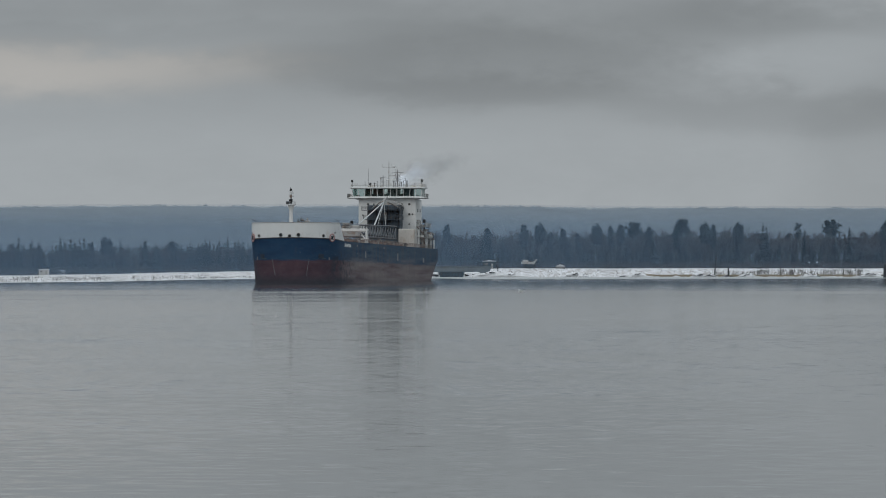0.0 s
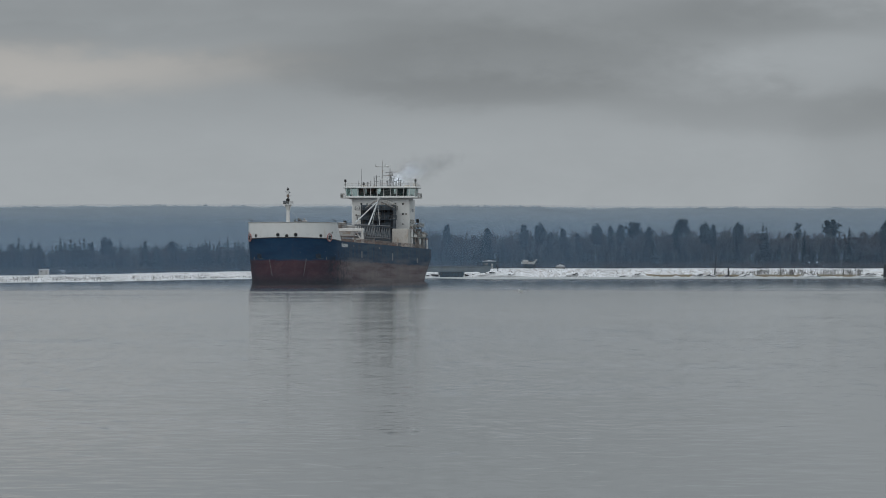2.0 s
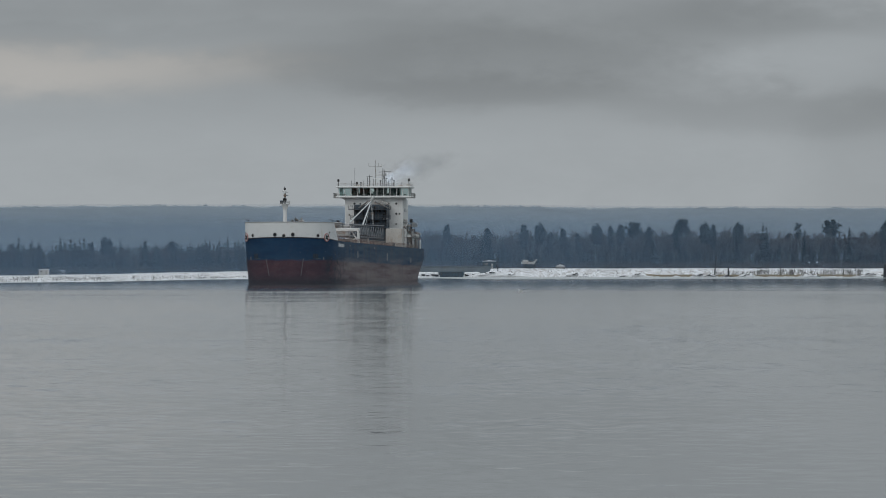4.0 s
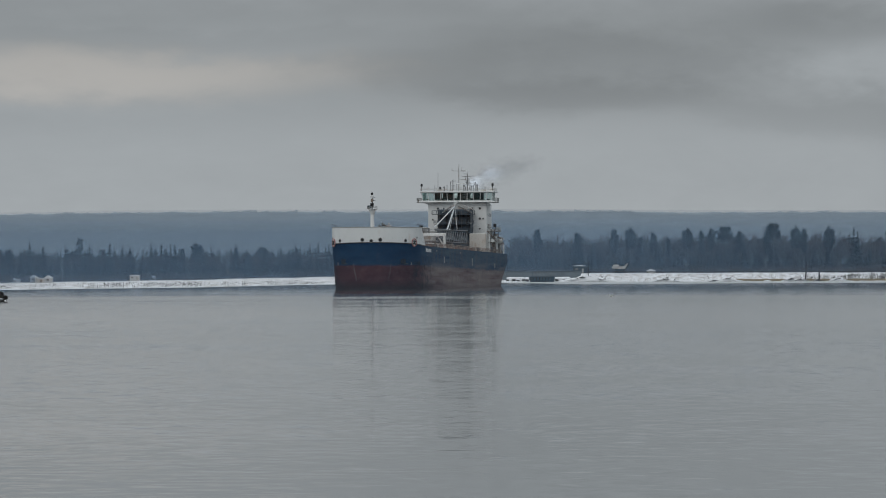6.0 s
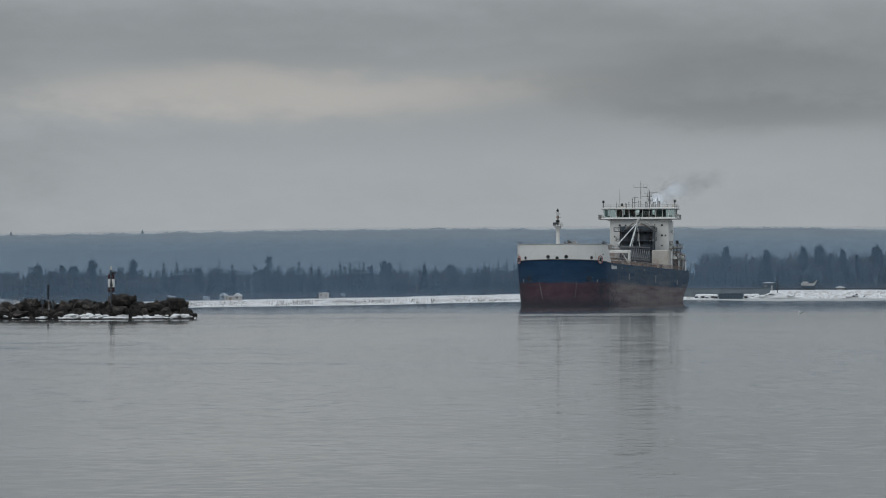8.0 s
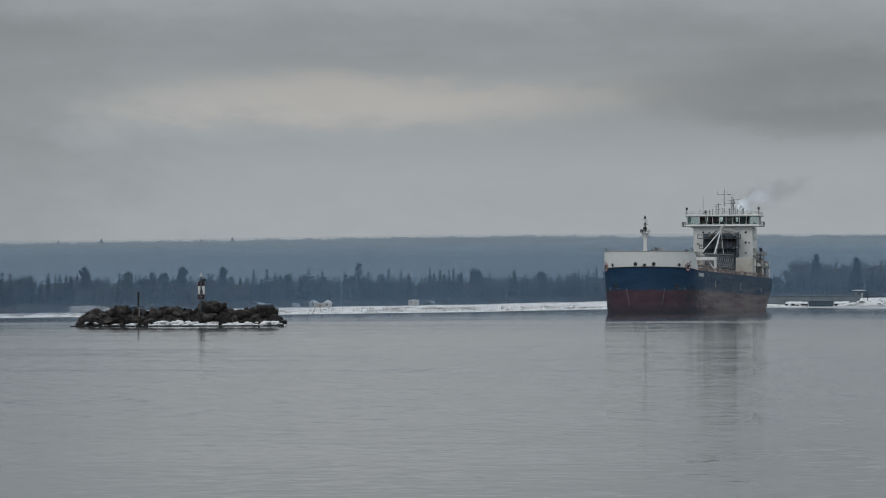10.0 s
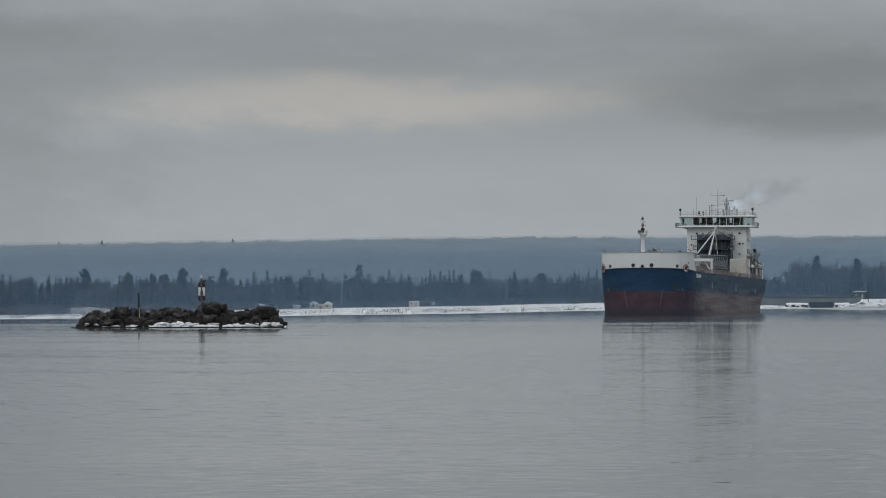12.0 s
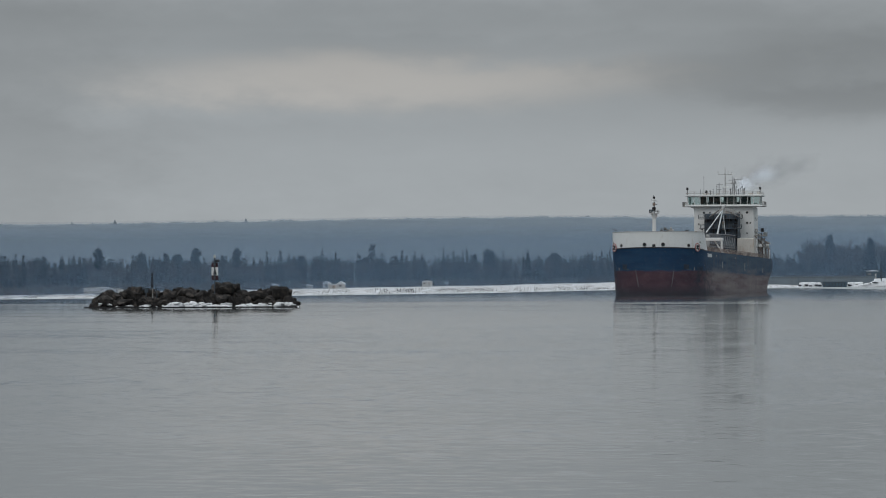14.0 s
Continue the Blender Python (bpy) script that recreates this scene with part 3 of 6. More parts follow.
def pine(rng, height, width, low=0.35, crest=0.72, limbs=46):
    """Bare lower trunk, spreading limbs of uneven length, and flat tufts of needles towards their ends."""
    tv, tf, cv, cf = [], [], [], []
    lean = rng.normal(0, 0.02, 2)
    add_tube(tv, tf, (0, 0, -0.5), (lean[0] * height, lean[1] * height, height * 0.95), 0.012 * height + 0.05, 0.05, 6)
    for i in range(limbs):
        g = (i + rng.uniform(0, 1)) / limbs
        f_ = low + (1 - low) * g
        # widest at the crest, rounded above, thinner and more broken below
        k_ = (f_ - crest) / ((1.02 - crest) if f_ > crest else (crest - low + 0.08))
        r = width * math.sqrt(max(0.02, 1 - k_ * k_)) * rng.uniform(0.45, 1.05)
        a = i * 2.4 + rng.normal(0, 0.5)
        o = Vector((lean[0], lean[1], 0)) * height * f_
        c = o + Vector((math.cos(a) * r, math.sin(a) * r, height * f_ + r * 0.10))
        root = o + Vector((0, 0, height * f_ - 0.22 * r))
        add_tube(tv, tf, root, c, 0.08, 0.025, 3)
        for _ in range(15):
            q = root.lerp(c, rng.uniform(0.40, 1.05)) + Vector((rng.normal(0, 0.16), rng.normal(0, 0.16), rng.normal(0.1, 0.30))) * width * 0.5
            s = rng.uniform(0.20, 0.46)
            k = len(cv)
            for dx, dy, dz in ((1, 0, 0), (-0.5, 0.87, 0), (-0.5, -0.87, 0), (0, 0, 0.7), (0.1, 0, -0.35)):
                cv.append(tuple(q + Vector((dx, dy, dz)) * s * rng.uniform(0.6, 1.4)))
            cf += [(k, k + 1, k + 3), (k + 1, k + 2, k + 3), (k + 2, k, k + 3), (k + 1, k, k + 4), (k + 2, k + 1, k + 4), (k, k + 2, k + 4)]
    return tv, tf, cv, cf


def bare_tree(rng, height, width):
    """Leafless hardwood: forking limbs and a haze of twigs."""
    tv, tf, cv, cf = [], [], [], []

    def grow(p, d, length, r, depth):
        q = p + d * length
        if depth < 3:
            add_tube(tv if depth < 2 else cv, tf if depth < 2 else cf, p, q, r, r * 0.6, 5 if depth < 2 else 3)
        else:
            a = d.cross(Vector(rng.normal(0, 1, 3))).normalized() * r * 1.6
            k = len(cv)
            cv.extend(tuple(v) for v in (p - a, p + a, q + a * 0.4, q - a * 0.4))
            cf.append((k, k + 1, k + 2, k + 3))
        if depth == 4:
            return
        for _ in range((6, 3, 3, 4)[depth]):
            nd = (d + Vector(rng.normal(0, 0.42, 3)) + Vector((0, 0, 0.12))).normalized()
            grow(p + d * length * rng.uniform(0.5, 1.0), nd, length * rng.uniform(0.5, 0.72), max(0.035, r * 0.5), depth + 1)

    grow(Vector((0, 0, -0.4)), Vector((rng.normal(0, 0.03), rng.normal(0, 0.03), 1)).normalized(), height * 0.45, 0.012 * height, 0)
    return tv, tf, cv, cf


def birch(rng, height, width):
    """Slender pale stems with a thin brush of upright twigs."""
    tv, tf, cv, cf = [], [], [], []
    for k in range(3):
        x, lean = rng.normal(0, 0.5), rng.normal(0, 0.06)
        h = height * rng.uniform(0.75, 1.0)
        add_tube(tv, tf, (x, rng.normal(0, 0.4), -0.4), (x + lean * h, 0, h), 0.11, 0.03, 5)
        for i in range(26):
            f_ = rng.uniform(0.35, 1.0)
            p = Vector((x + lean * h * f_, 0, h * f_))
            q = p + Vector((rng.normal(0, 0.5), rng.normal(0, 0.5), rng.uniform(0.5, 1.6)))
            add_tube(cv, cf, p, q, 0.04, 0.015, 3)
    return tv, tf, cv, cf


def tree_kinds():
    kinds = {}
    rng = np.random.default_rng(11)
    for key, maker, mt, bark, sizes in (
            ("spruce", spruce, CONIFER, BARK, ((12, 2.0), (12, 1.6), (12, 2.8), (12, 1.3))),
            ("pine", pine, PINE, BARK, ((14, 2.1, 0.56, 0.80, 40), (14, 1.4, 0.45, 0.75, 36), (14, 3.0, 0.72, 0.86, 34), (14, 2.0, 0.10, 0.45, 74), (14, 1.6, 0.66, 0.80, 13))),
            ("bare", bare_tree, TWIGS, BARK, ((12, 4), (12, 4), (12, 3))),
            ("birch", birch, TWIGS, BIRCH, ((10, 3), (10, 2)))):
        kinds[key] = []
        for hgt, *shape in sizes:
            tv, tf, cv, cf = maker(rng, hgt, *shape)
            kinds[key].append((tree_mesh("trunk", tv, tf, bark), tree_mesh("crown", cv, cf, mt), hgt))
    return kinds


KINDS = tree_kinds()
TREE_WORDS = {
    "spruce": ("dark narrow spruce tree on the snowy bank", "spruce_tree", "spruce"),
    "pine": ("dark ragged white pine tree above the bank", "pine_tree", "pine"),
    "bare": ("leafless grey-brown hardwood tree on the bank", "hardwood_tree", "tree"),
    "birch": ("leafless pale-barked birch tree on the bank", "birch_tree", "birch"),
}


def plant(kind, which, x, y, height, rng):
    trunk, crown, h = KINDS[kind][which % len(KINDS[kind])]
    label, name, cat = TREE_WORDS[kind]
    s = height / h
    t = thing(name, label, cat, "trees on the far bank", Matrix.LocRotScale((x, y, ground_z(x, y)), Euler((0, 0, rng.uniform(0, 6.28))), (s * rng.uniform(0.85, 1.15), s, s)))
    share("trunk", trunk, t, Matrix())
    share("crown", crown, t, Matrix())


def build_woods():
    rng = np.random.default_rng(21)
    # single trees that stand out: bearing, height of the tip above the horizon, form
    pier_pines = ((6, 67, 1), (79, 60, 3), (144, 67, 1), (172, 67, 0), (214, 61, 1), (273, 66, 0), (299, 64, 1), (316, 65, 0), (339, 69, 2),
                  (366, 61, 0), (424, 74, 2), (412, 62, 1), (464, 68, 0), (478, 67, 1), (522, 68, 0), (628, 70, 4), (686, 73, 2), (783, 70, 0),
                  (240, 52, 1))
    pier_spruces = ((373, 44, 2), (566, 70, 1), (573, 64, 0), (640, 58, 1), (719, 64, 3), (520, 40, 2), (420, 40, 2), (595, 34, 2), (640, 30, 2))
    meadow_spruces = ((-751, 44, 0), (-728, 41, 1), (-677, 46, 1), (-659, 42, 0), (-643, 43, 1), (-635, 44, 0), (-571, 40, 1), (-527, 43, 2),
                      (-476, 39, 3), (-447, 39, 3), (-421, 44, 1), (-413, 40, 3), (-396, 44, 3), (-381, 47, 3), (-362, 42, 1), (-748, 10, 2))
    islet_spruces = ((-893, 47, 1), (-869, 40, 0), (-830, 40, 1), (-925, 38, 3), (-968, 44, 0), (-992, 43, 0), (-1150, 38, 1), (-1233, 38, 0),
                     (-1339, 38, 3), (-1360, 38, 1), (-1430, 38, 0), (-1444, 40, 0), (-766, 12, 2))
    islet_pines = ((-600, 43, 0), (-588, 42, 1), (-805, 54, 4), (-1045, 46, 0), (-1118, 46, 0), (-1173, 39, 1), (-1217, 39, 0), (-1297, 46, 0),
                   (-803, 18, 3), (-757, 8, 3))
    birches = ((-1310, 2, 0), (-1258, 4, 1), (-1222, 3, 0), (150, 8, 1), (330, 12, 0), (560, 8, 1), (745, 14, 0), (-1286, 0, 0), (-1274, 3, 1), (-1242, 2, 0), (-1206, 4, 1), (-1198, 1, 0), (-1150, 3, 1))
    groups = (("pine", pier_pines), ("spruce", pier_spruces), ("spruce", meadow_spruces), ("spruce", islet_spruces), ("pine", islet_pines), ("birch", birches))
    for kind, (b, e, w) in ((k, spot) for k, spots in groups for spot in spots):
        e -= 3 * (kind == "pine")
        d = woods_front(b) + rng.uniform(0, 14)
        p = at(b, e, d)
        plant(kind, w, p.x, p.y, p.z - ground_z(p.x, p.y), rng)
    # the front row, tree by tree
    for i in range(250):
        b = rng.uniform(-1560, 860)
        d = woods_front(b) + rng.uniform(0, 40)
        right = b > -30
        kind = rng.choice(["spruce", "bare", "birch", "pine"], p=[0.36, 0.52, 0.08, 0.04] if right else [0.66, 0.25, 0.09, 0.0])
        e = rng.uniform(10, 44) if right else rng.uniform(8, 37)
        if kind == "birch" and -612 < b < -575:
            kind = "spruce"
        if kind == "birch":
            e *= 0.6
        p = at(b, e, d)
        plant(kind, int(rng.integers(0, 4)), p.x, p.y, p.z - ground_z(p.x, p.y), rng)
    # the mass of the woods behind
    stuff = {}
    for i in range(2250):
        b = rng.uniform(-1620, 920)
        right = b > -30
        d = woods_front(b) + 12 + 120 * rng.random() ** 1.5
        kind = str(rng.choice(["spruce", "bare", "pine"], p=[0.20, 0.74, 0.06] if right else [0.50, 0.48, 0.02]))
        low, high = {"bare": (42, 63), "spruce": (16, 46), "pine": (28, 52)}[kind] if right else (14, 36)
        e = rng.uniform(low, high) + 6 * noise.noise((b * 0.025, 1, 1)) + 5 * noise.noise((b * 0.11, 4, 1))
        p = at(b, e, d)
        w = int(rng.integers(0, 4)) % len(KINDS[kind])
        stuff.setdefault((kind, w), []).append((p.x, p.y, ground_z(p.x, p.y), (p.z - ground_z(p.x, p.y)) / KINDS[kind][w][2], rng.uniform(0, 6.28)))
    # young spruces that close the foot of the woods
    for i in range(620):
        b = rng.uniform(-40, 920) if i % 4 else rng.uniform(-1620, -40)
        d = woods_front(b) + rng.uniform(4, 26)
        p = at(b, rng.uniform(-3, 24) if b > -40 else rng.uniform(-8, 14), d)
        w = int(rng.integers(0, 4))
        stuff.setdefault(("spruce", w), []).append((p.x, p.y, ground_z(p.x, p.y), max(0.2, (p.z - ground_z(p.x, p.y)) / 12), rng.uniform(0, 6.28)))
    parent = tagged(new("far_woods"), "dense mixed woods of spruce, pine and bare hardwoods", "woods", kind="stuff")
    for (kind, w), spots in stuff.items():
        for k, name in ((0, "trunks"), (1, "crowns")):
            src = KINDS[kind][w][k]
            n_ = len(src.vertices)
            co = np.empty(n_ * 3)
            src.vertices.foreach_get("co", co)
            co = co.reshape(-1, 3)
            faces = [tuple(p.vertices) for p in src.polygons]
            vs, fs = [], []
            for x, y, z, s, a in spots:
                c, sn = math.cos(a) * s, math.sin(a) * s
                o = len(vs) * n_
                vs.append(np.column_stack((co[:, 0] * c - co[:, 1] * sn + x, co[:, 0] * sn + co[:, 1] * c + y, co[:, 2] * s + z)))
                fs += [tuple(i + o for i in f_) for f_ in faces]
            me = tree_mesh(name, np.concatenate(vs).tolist(), fs, src.materials[0])
            new(name, me).parent = parent


build_woods()


# ======== the lake freighter: x across, y aft from the stem, z up from the bow waterline ========
BEAM = 11.9
DECK_Z = 11.8


def sheer(s):
    return DECK_Z + 0.7 * max(0.0, 1 - s / 21.0) ** 2


def bow_y(x, z):
    """How far aft of the stem the bluff bow stands at half-breadth x and height z."""
    low = max(0.0, min(1.0, (12.0 - z) / 12.0))
    run = 11.5 + 8.0 * low
    k = min(1.0, abs(x) / BEAM)
    return 0.9 * low + run * (1 - max(0.0, 1 - k * k) ** 0.39)


def outline(z):
    """Half outline of the hull at a height, from the stem to the transom."""
    low = max(0.0, min(1.0, (9.0 - z) / 14.0))
    pts = []
    for i in range(22):
        x = BEAM * math.sin(i / 21 * math.pi / 2) if i < 21 else BEAM
        pts.append((x, bow_y(x, z)))
    for s in (30, 45, 60, 80, 100, 120, 140, 160, 180, 195):
        pts.append((BEAM, s))
    for s in (202, 208, 214, 220, 225, 229):
        pts.append((BEAM * (1 - (0.02 + 0.40 * low) * ((s - 195) / 34) ** 2.2), s))
    return pts


def on_bow(x, z, out=0.0):
    """A place on the bow plating and its outward normal in plan."""
    e = 0.05
    y = bow_y(x, z)
    t = Vector((2 * e, bow_y(x + e, z) - bow_y(x - e, z), 0)).normalized()
    nrm = Vector((t.y, -t.x, 0))
    return Vector((x, y, z)) + nrm * out, nrm


def bow_matrix(x, z, out=0.0):
    p, nrm = on_bow(x, z, out)
    return Matrix.Translation(p) @ nrm.to_track_quat("Z", "Y").to_matrix().to_4x4()


def rail(bm, pts, height=1.1, spacing=2.5, r=0.05, bars=3):
    for p, q in zip(pts, pts[1:]):
        p, q = Vector(p), Vector(q)
        for k in range(bars):
            o = Vector((0, 0, height * (k + 1) / bars))
            tube(bm, p + o, q + o, r, sides=4)
        m_ = max(1, round((q - p).length / spacing))
        for i in range(m_ + 1):
            c = p.lerp(q, i / m_)
            tube(bm, c, c + Vector((0, 0, height)), r, sides=4)
    return bm


def build_ship():
    ship = thing("lake_freighter", "blue and red lake freighter with white pilothouse under way", "ship")
    # hull shell, to each side and across the transom
    levels = [-6, -4, -2, 0, 2, 4, 5.5, 6.4, 7.5, 9, 10.5]
    bm = B()
    lines = []
    for z in levels:
        half = outline(z)
        lines.append([(-x, y, z) for x, y in half[::-1]] + [(x, y, z) for x, y in half[1:]])
    half = outline(DECK_Z)
    lines.append([(-x, y, sheer(y)) for x, y in half[::-1]] + [(x, y, sheer(y)) for x, y in half[1:]])
    verts = [[bm.verts.new(p) for p in ln] for ln in lines]
    for a, b in zip(verts, verts[1:]):
        for i in range(len(a) - 1):
            bm.faces.new((a[i], a[i + 1], b[i + 1], b[i]))
        bm.faces.new((a[-1], a[0], b[0], b[-1]))
    bm.faces.new(verts[0])
    bmesh.ops.recalc_face_normals(bm, faces=bm.faces[:])
    hull = part("hull", bm, HULL, ship, "blue hull over worn oxide-red bottom paint with rust", smooth=False)
    for p in hull.data.polygons:
        p.use_smooth = abs(p.normal.z) < 0.9 and p.center.y < 228.5
    # weather deck
    bm = B()
    left = [(-x * 0.995, y, sheer(y) - 0.15) for x, y in half]
    right = [(x * 0.995, y, sheer(y) - 0.15) for x, y in half]
    strip(bm, left[1:], right[1:])
    part("deck", bm, DECK, ship, "red-brown steel weather deck")

    # white bulwark round the forecastle, cut down aft
    def bulwark_top(s):
        return 16.6 if s < 12.5 else max(sheer(s) + 0.05, 16.6 - (s - 12.5) / 8.0 * 4.6)

    line = [(x, y) for x, y in half if y <= 11.6] + [(BEAM, 12.5), (BEAM, 15), (BEAM, 18), (BEAM, 20.5)]
    full = [(-x, y) for x, y in line[::-1]] + line[1:]
    bm = B()
    for k in (1.002, 0.985):
        strip(bm, [(x * k, y + (1 - k) * 8, sheer(y) + 0.0) for x, y in full], [(x * k, y + (1 - k) * 8, bulwark_top(y)) for x, y in full])
    strip(bm, [(x * 1.002, y, bulwark_top(y)) for x, y in full], [(x * 0.985, y + 0.12, bulwark_top(y)) for x, y in full])
    bulwark = part("bulwark", bm, WHITE, ship, "white steel bulwark round the bow", smooth=False)
    bm = B()
    for (x0, y0), (x1, y1) in zip(full, full[1:]):
        if y0 < 12.6 and y1 < 12.6:
            tube(bm, (x0 * 1.004, y0 - 0.03, 16.62), (x1 * 1.004, y1 - 0.03, 16.62), 0.10, sides=6)
    part("cap_rail", bm, GREY, bulwark)
    bm = B()
    for (x0, y0), (x1, y1) in zip(full, full[1:]):
        if y0 < 21.5 and y1 < 21.5:
            tube(bm, (x0 * 1.006, y0 - 0.05, sheer(y0)), (x1 * 1.006, y1 - 0.05, sheer(y1)), 0.13, sides=6)
    part("rubbing_strake", bm, BLACK, bulwark)
    # mooring fairleads on the bulwark: a black disc paints the dark of each opening
    for x, z, r in ((-2.4, 13.25, 0.50), (0, 12.95, 0.45), (2.4, 13.25, 0.50), (-8.75, 13.05, 0.42), (8.75, 13.05, 0.42), (-11.2, 13.8, 0.22), (11.3, 13.9, 0.22)):
        m_ = bow_matrix(x, z, 0.05)
        bm = B()
        bmesh.ops.create_cone(bm, cap_ends=True, segments=18, radius1=r, radius2=r * 0.9, depth=0.16, matrix=m_)
        lead = part("fairlead", bm, BLACK, ship)
        bm = B()
        for i in range(18):
            a0, a1 = 2 * math.pi * i / 18, 2 * math.pi * (i + 1) / 18
            tube(bm, m_ @ Vector((math.cos(a0) * r, math.sin(a0) * r, 0.04)), m_ @ Vector((math.cos(a1) * r, math.sin(a1) * r, 0.04)), 0.07, sides=5)
        part("collar", bm, GREY, lead)
    # bow thruster signs: a ringed disc with a dark mark
    for x in (-10.7, 10.7):
        m_ = bow_matrix(x, 12.55, 0.14)
        bm = B()
        bmesh.ops.create_cone(bm, cap_ends=True, segments=24, radius1=1.05, radius2=1.05, depth=0.06, matrix=m_)
        disc = part("thruster_sign", bm, WHITE, ship, "white round sign with a red ring")
        bm = B()
        for i in range(24):
            a0, a1 = 2 * math.pi * i / 24, 2 * math.pi * (i + 1) / 24
            tube(bm, m_ @ Vector((math.cos(a0) * 1.0, math.sin(a0) * 1.0, 0.03)), m_ @ Vector((math.cos(a1) * 1.0, math.sin(a1) * 1.0, 0.03)), 0.14, sides=6)
        part("ring", bm, material("faded_red_ring", (0.42, 0.20, 0.19), 0.6, scale=1, vary=0.2) if x < 0 else bpy.data.materials["faded_red_ring"], disc)
        bm = B()
        for a in (0.6, 2.2, 3.7, 5.3):
            tube(bm, m_ @ Vector((0, 0, 0.08)), m_ @ Vector((math.cos(a) * 0.6, math.sin(a) * 0.6, 0.08)), 0.10, 0.26, sides=6)
        part("propeller_mark", bm, BLACK, disc)
    # anchors; a flush dark plate paints the shade of each pocket
    for x in (-7.9, 8.1):
        m_ = bow_matrix(x, 7.7, 0.0)
        bm = B()
        bmesh.ops.create_cube(bm, size=1, matrix=m_ @ Matrix.Diagonal((1.7, 1.5, 0.10, 1)))
        bmesh.ops.bevel(bm, geom=bm.edges[:], offset=0.04, segments=1, affect="EDGES")
        pocket = part("anchor_pocket", bm, RECESS_SHADE, ship)
        bm = B()
        tube(bm, m_ @ Vector((0, 0.6, 0.06)), m_ @ Vector((0, -0.6, 0.12)), 0.11, sides=8)
        tube(bm, m_ @ Vector((-0.7, -0.6, 0.1)), m_ @ Vector((0.7, -0.6, 0.1)), 0.14, sides=8)
        for sx in (-1, 1):
            tube(bm, m_ @ Vector((sx * 0.62, -0.6, 0.1)), m_ @ Vector((sx * 0.5, 0.35, 0.15)), 0.14, 0.04, sides=6)
        part("anchor", bm, RECESS_SHADE, pocket)
        m2 = bow_matrix(x + 0.6, 6.9, 0.1)
        bm = B()
        bmesh.ops.create_cube(bm, size=1, matrix=m2 @ Matrix.Diagonal((1.6, 0.22, 0.08, 1)))
        part("rubbing_plate", bm, CRIB, pocket)
    # slanting pale draught lines and short marks
    for x0, x1 in ((-4.95, -4.1), (5.1, 4.3)):
        bm = B()
        for i in range(9):
            f0, f1 = i / 9, (i + 0.62) / 9
            tube(bm, on_bow(x0 + (x1 - x0) * f0, 6.9 - 4.8 * f0, 0.06)[0], on_bow(x0 + (x1 - x0) * f1, 6.9 - 4.8 * f1, 0.06)[0], 0.05, sides=4)
        part("draught_marks", bm, material("chalky_marks", (0.28, 0.265, 0.255), 0.8) if x0 < 0 else bpy.data.materials["chalky_marks"], ship)
    for x, z in ((-9.6, 6.9), (9.9, 6.9)):
        bm = B()
        tube(bm, on_bow(x, z + 0.45, 0.06)[0], on_bow(x, z - 0.3, 0.06)[0], 0.09, sides=4)
        part("bow_mark", bm, bpy.data.materials["chalky_marks"], ship)
    # the name on the shoulder, too small to read: pale bars
    for side in (1, -1):
        for i in range(7):
            bm = B()
            y0 = 21.5 + i * 1.75
            box(bm, side * (BEAM + 0.01), side * (BEAM + 0.05), y0, y0 + 1.2, 10.25, 11.15 + 0.2 * (i == 0))
            part("name_bar", bm, WHITE, ship)
    # side marks: upright load and tug marks along the blue side
    for y, z0, z1 in ((62, 7.6, 9.4), (130, 7.4, 9.6), (190, 7.2, 8.6), (45, 10.6, 11.0), (100, 10.6, 11.0)):
        bm = B()
        box(bm, BEAM + 0.01, BEAM + 0.05, y, y + 1.6, z0, z1)
        part("side_mark", bm, bpy.data.materials["chalky_marks"], ship)
    # guard rails along the side deck
    for x in (BEAM - 0.25, -BEAM + 0.25):
        bm = rail(B(), [(x, 22, DECK_Z), (x, 90, DECK_Z), (x, 150, DECK_Z), (x, 212, DECK_Z)], spacing=2.2, r=0.06)
        part("guard_rail", bm, RAIL, ship, "rusty guard rail along the deck edge")

    # ---- forecastle gear
    bm = B()
    tube(bm, (-0.45, 5.5, 12), (-0.45, 5.5, 20.6), 0.64, 0.46, 14)
    mast = part("foremast", bm, WHITE, ship, "white tubular foremast with lookout platform")
    bm = B()
    tube(bm, (-0.45, 5.5, 19.9), (-0.45, 5.5, 21.4), 0.48, 0.95, 14)
    tube(bm, (-0.45, 5.5, 21.4), (-0.45, 5.5, 21.6), 1.35, 1.35, 14)
    part("platform", bm, WHITE, mast)
    bm = rail(B(), [(-0.45 + 1.3 * math.cos(a), 5.5 + 1.3 * math.sin(a), 21.6) for a in [i * math.pi / 4 for i in range(9)]], height=0.7, spacing=1.2, r=0.04, bars=2)
    part("platform_rail", bm, GREY, mast)
    bm = B()
    box(bm, -1.75, -0.85, 4.9, 6.0, 21.6, 22.5, 0.15)
    tube(bm, (-0.45, 5.5, 21.6), (-0.45, 5.5, 26.0), 0.16, 0.08, 8)
    tube(bm, (-1.2, 5.5, 25.0), (0.3, 5.5, 24.6), 0.07, sides=5)
    tube(bm, (-0.8, 5.5, 23.8), (0.4, 5.5, 23.8), 0.07, sides=5)
    tube(bm, (-0.45, 5.5, 25.3), (-0.6, 5.5, 26.2), 0.12, 0.05, sides=5)
    part("horn_bracket", bm, DARK, mast, "dark lamp bracket with a horn")
    for z, r, mt in ((22.6, 0.52, BLACK), (23.8, 0.40, RAIL), (24.8, 0.46, WHITE), (25.5, 0.34, BLACK)):
        bm = B()
        tube(bm, (-0.5, 5.4, z - r), (-0.5, 5.4, z + r * 0.7), r * 0.8, r, 10)
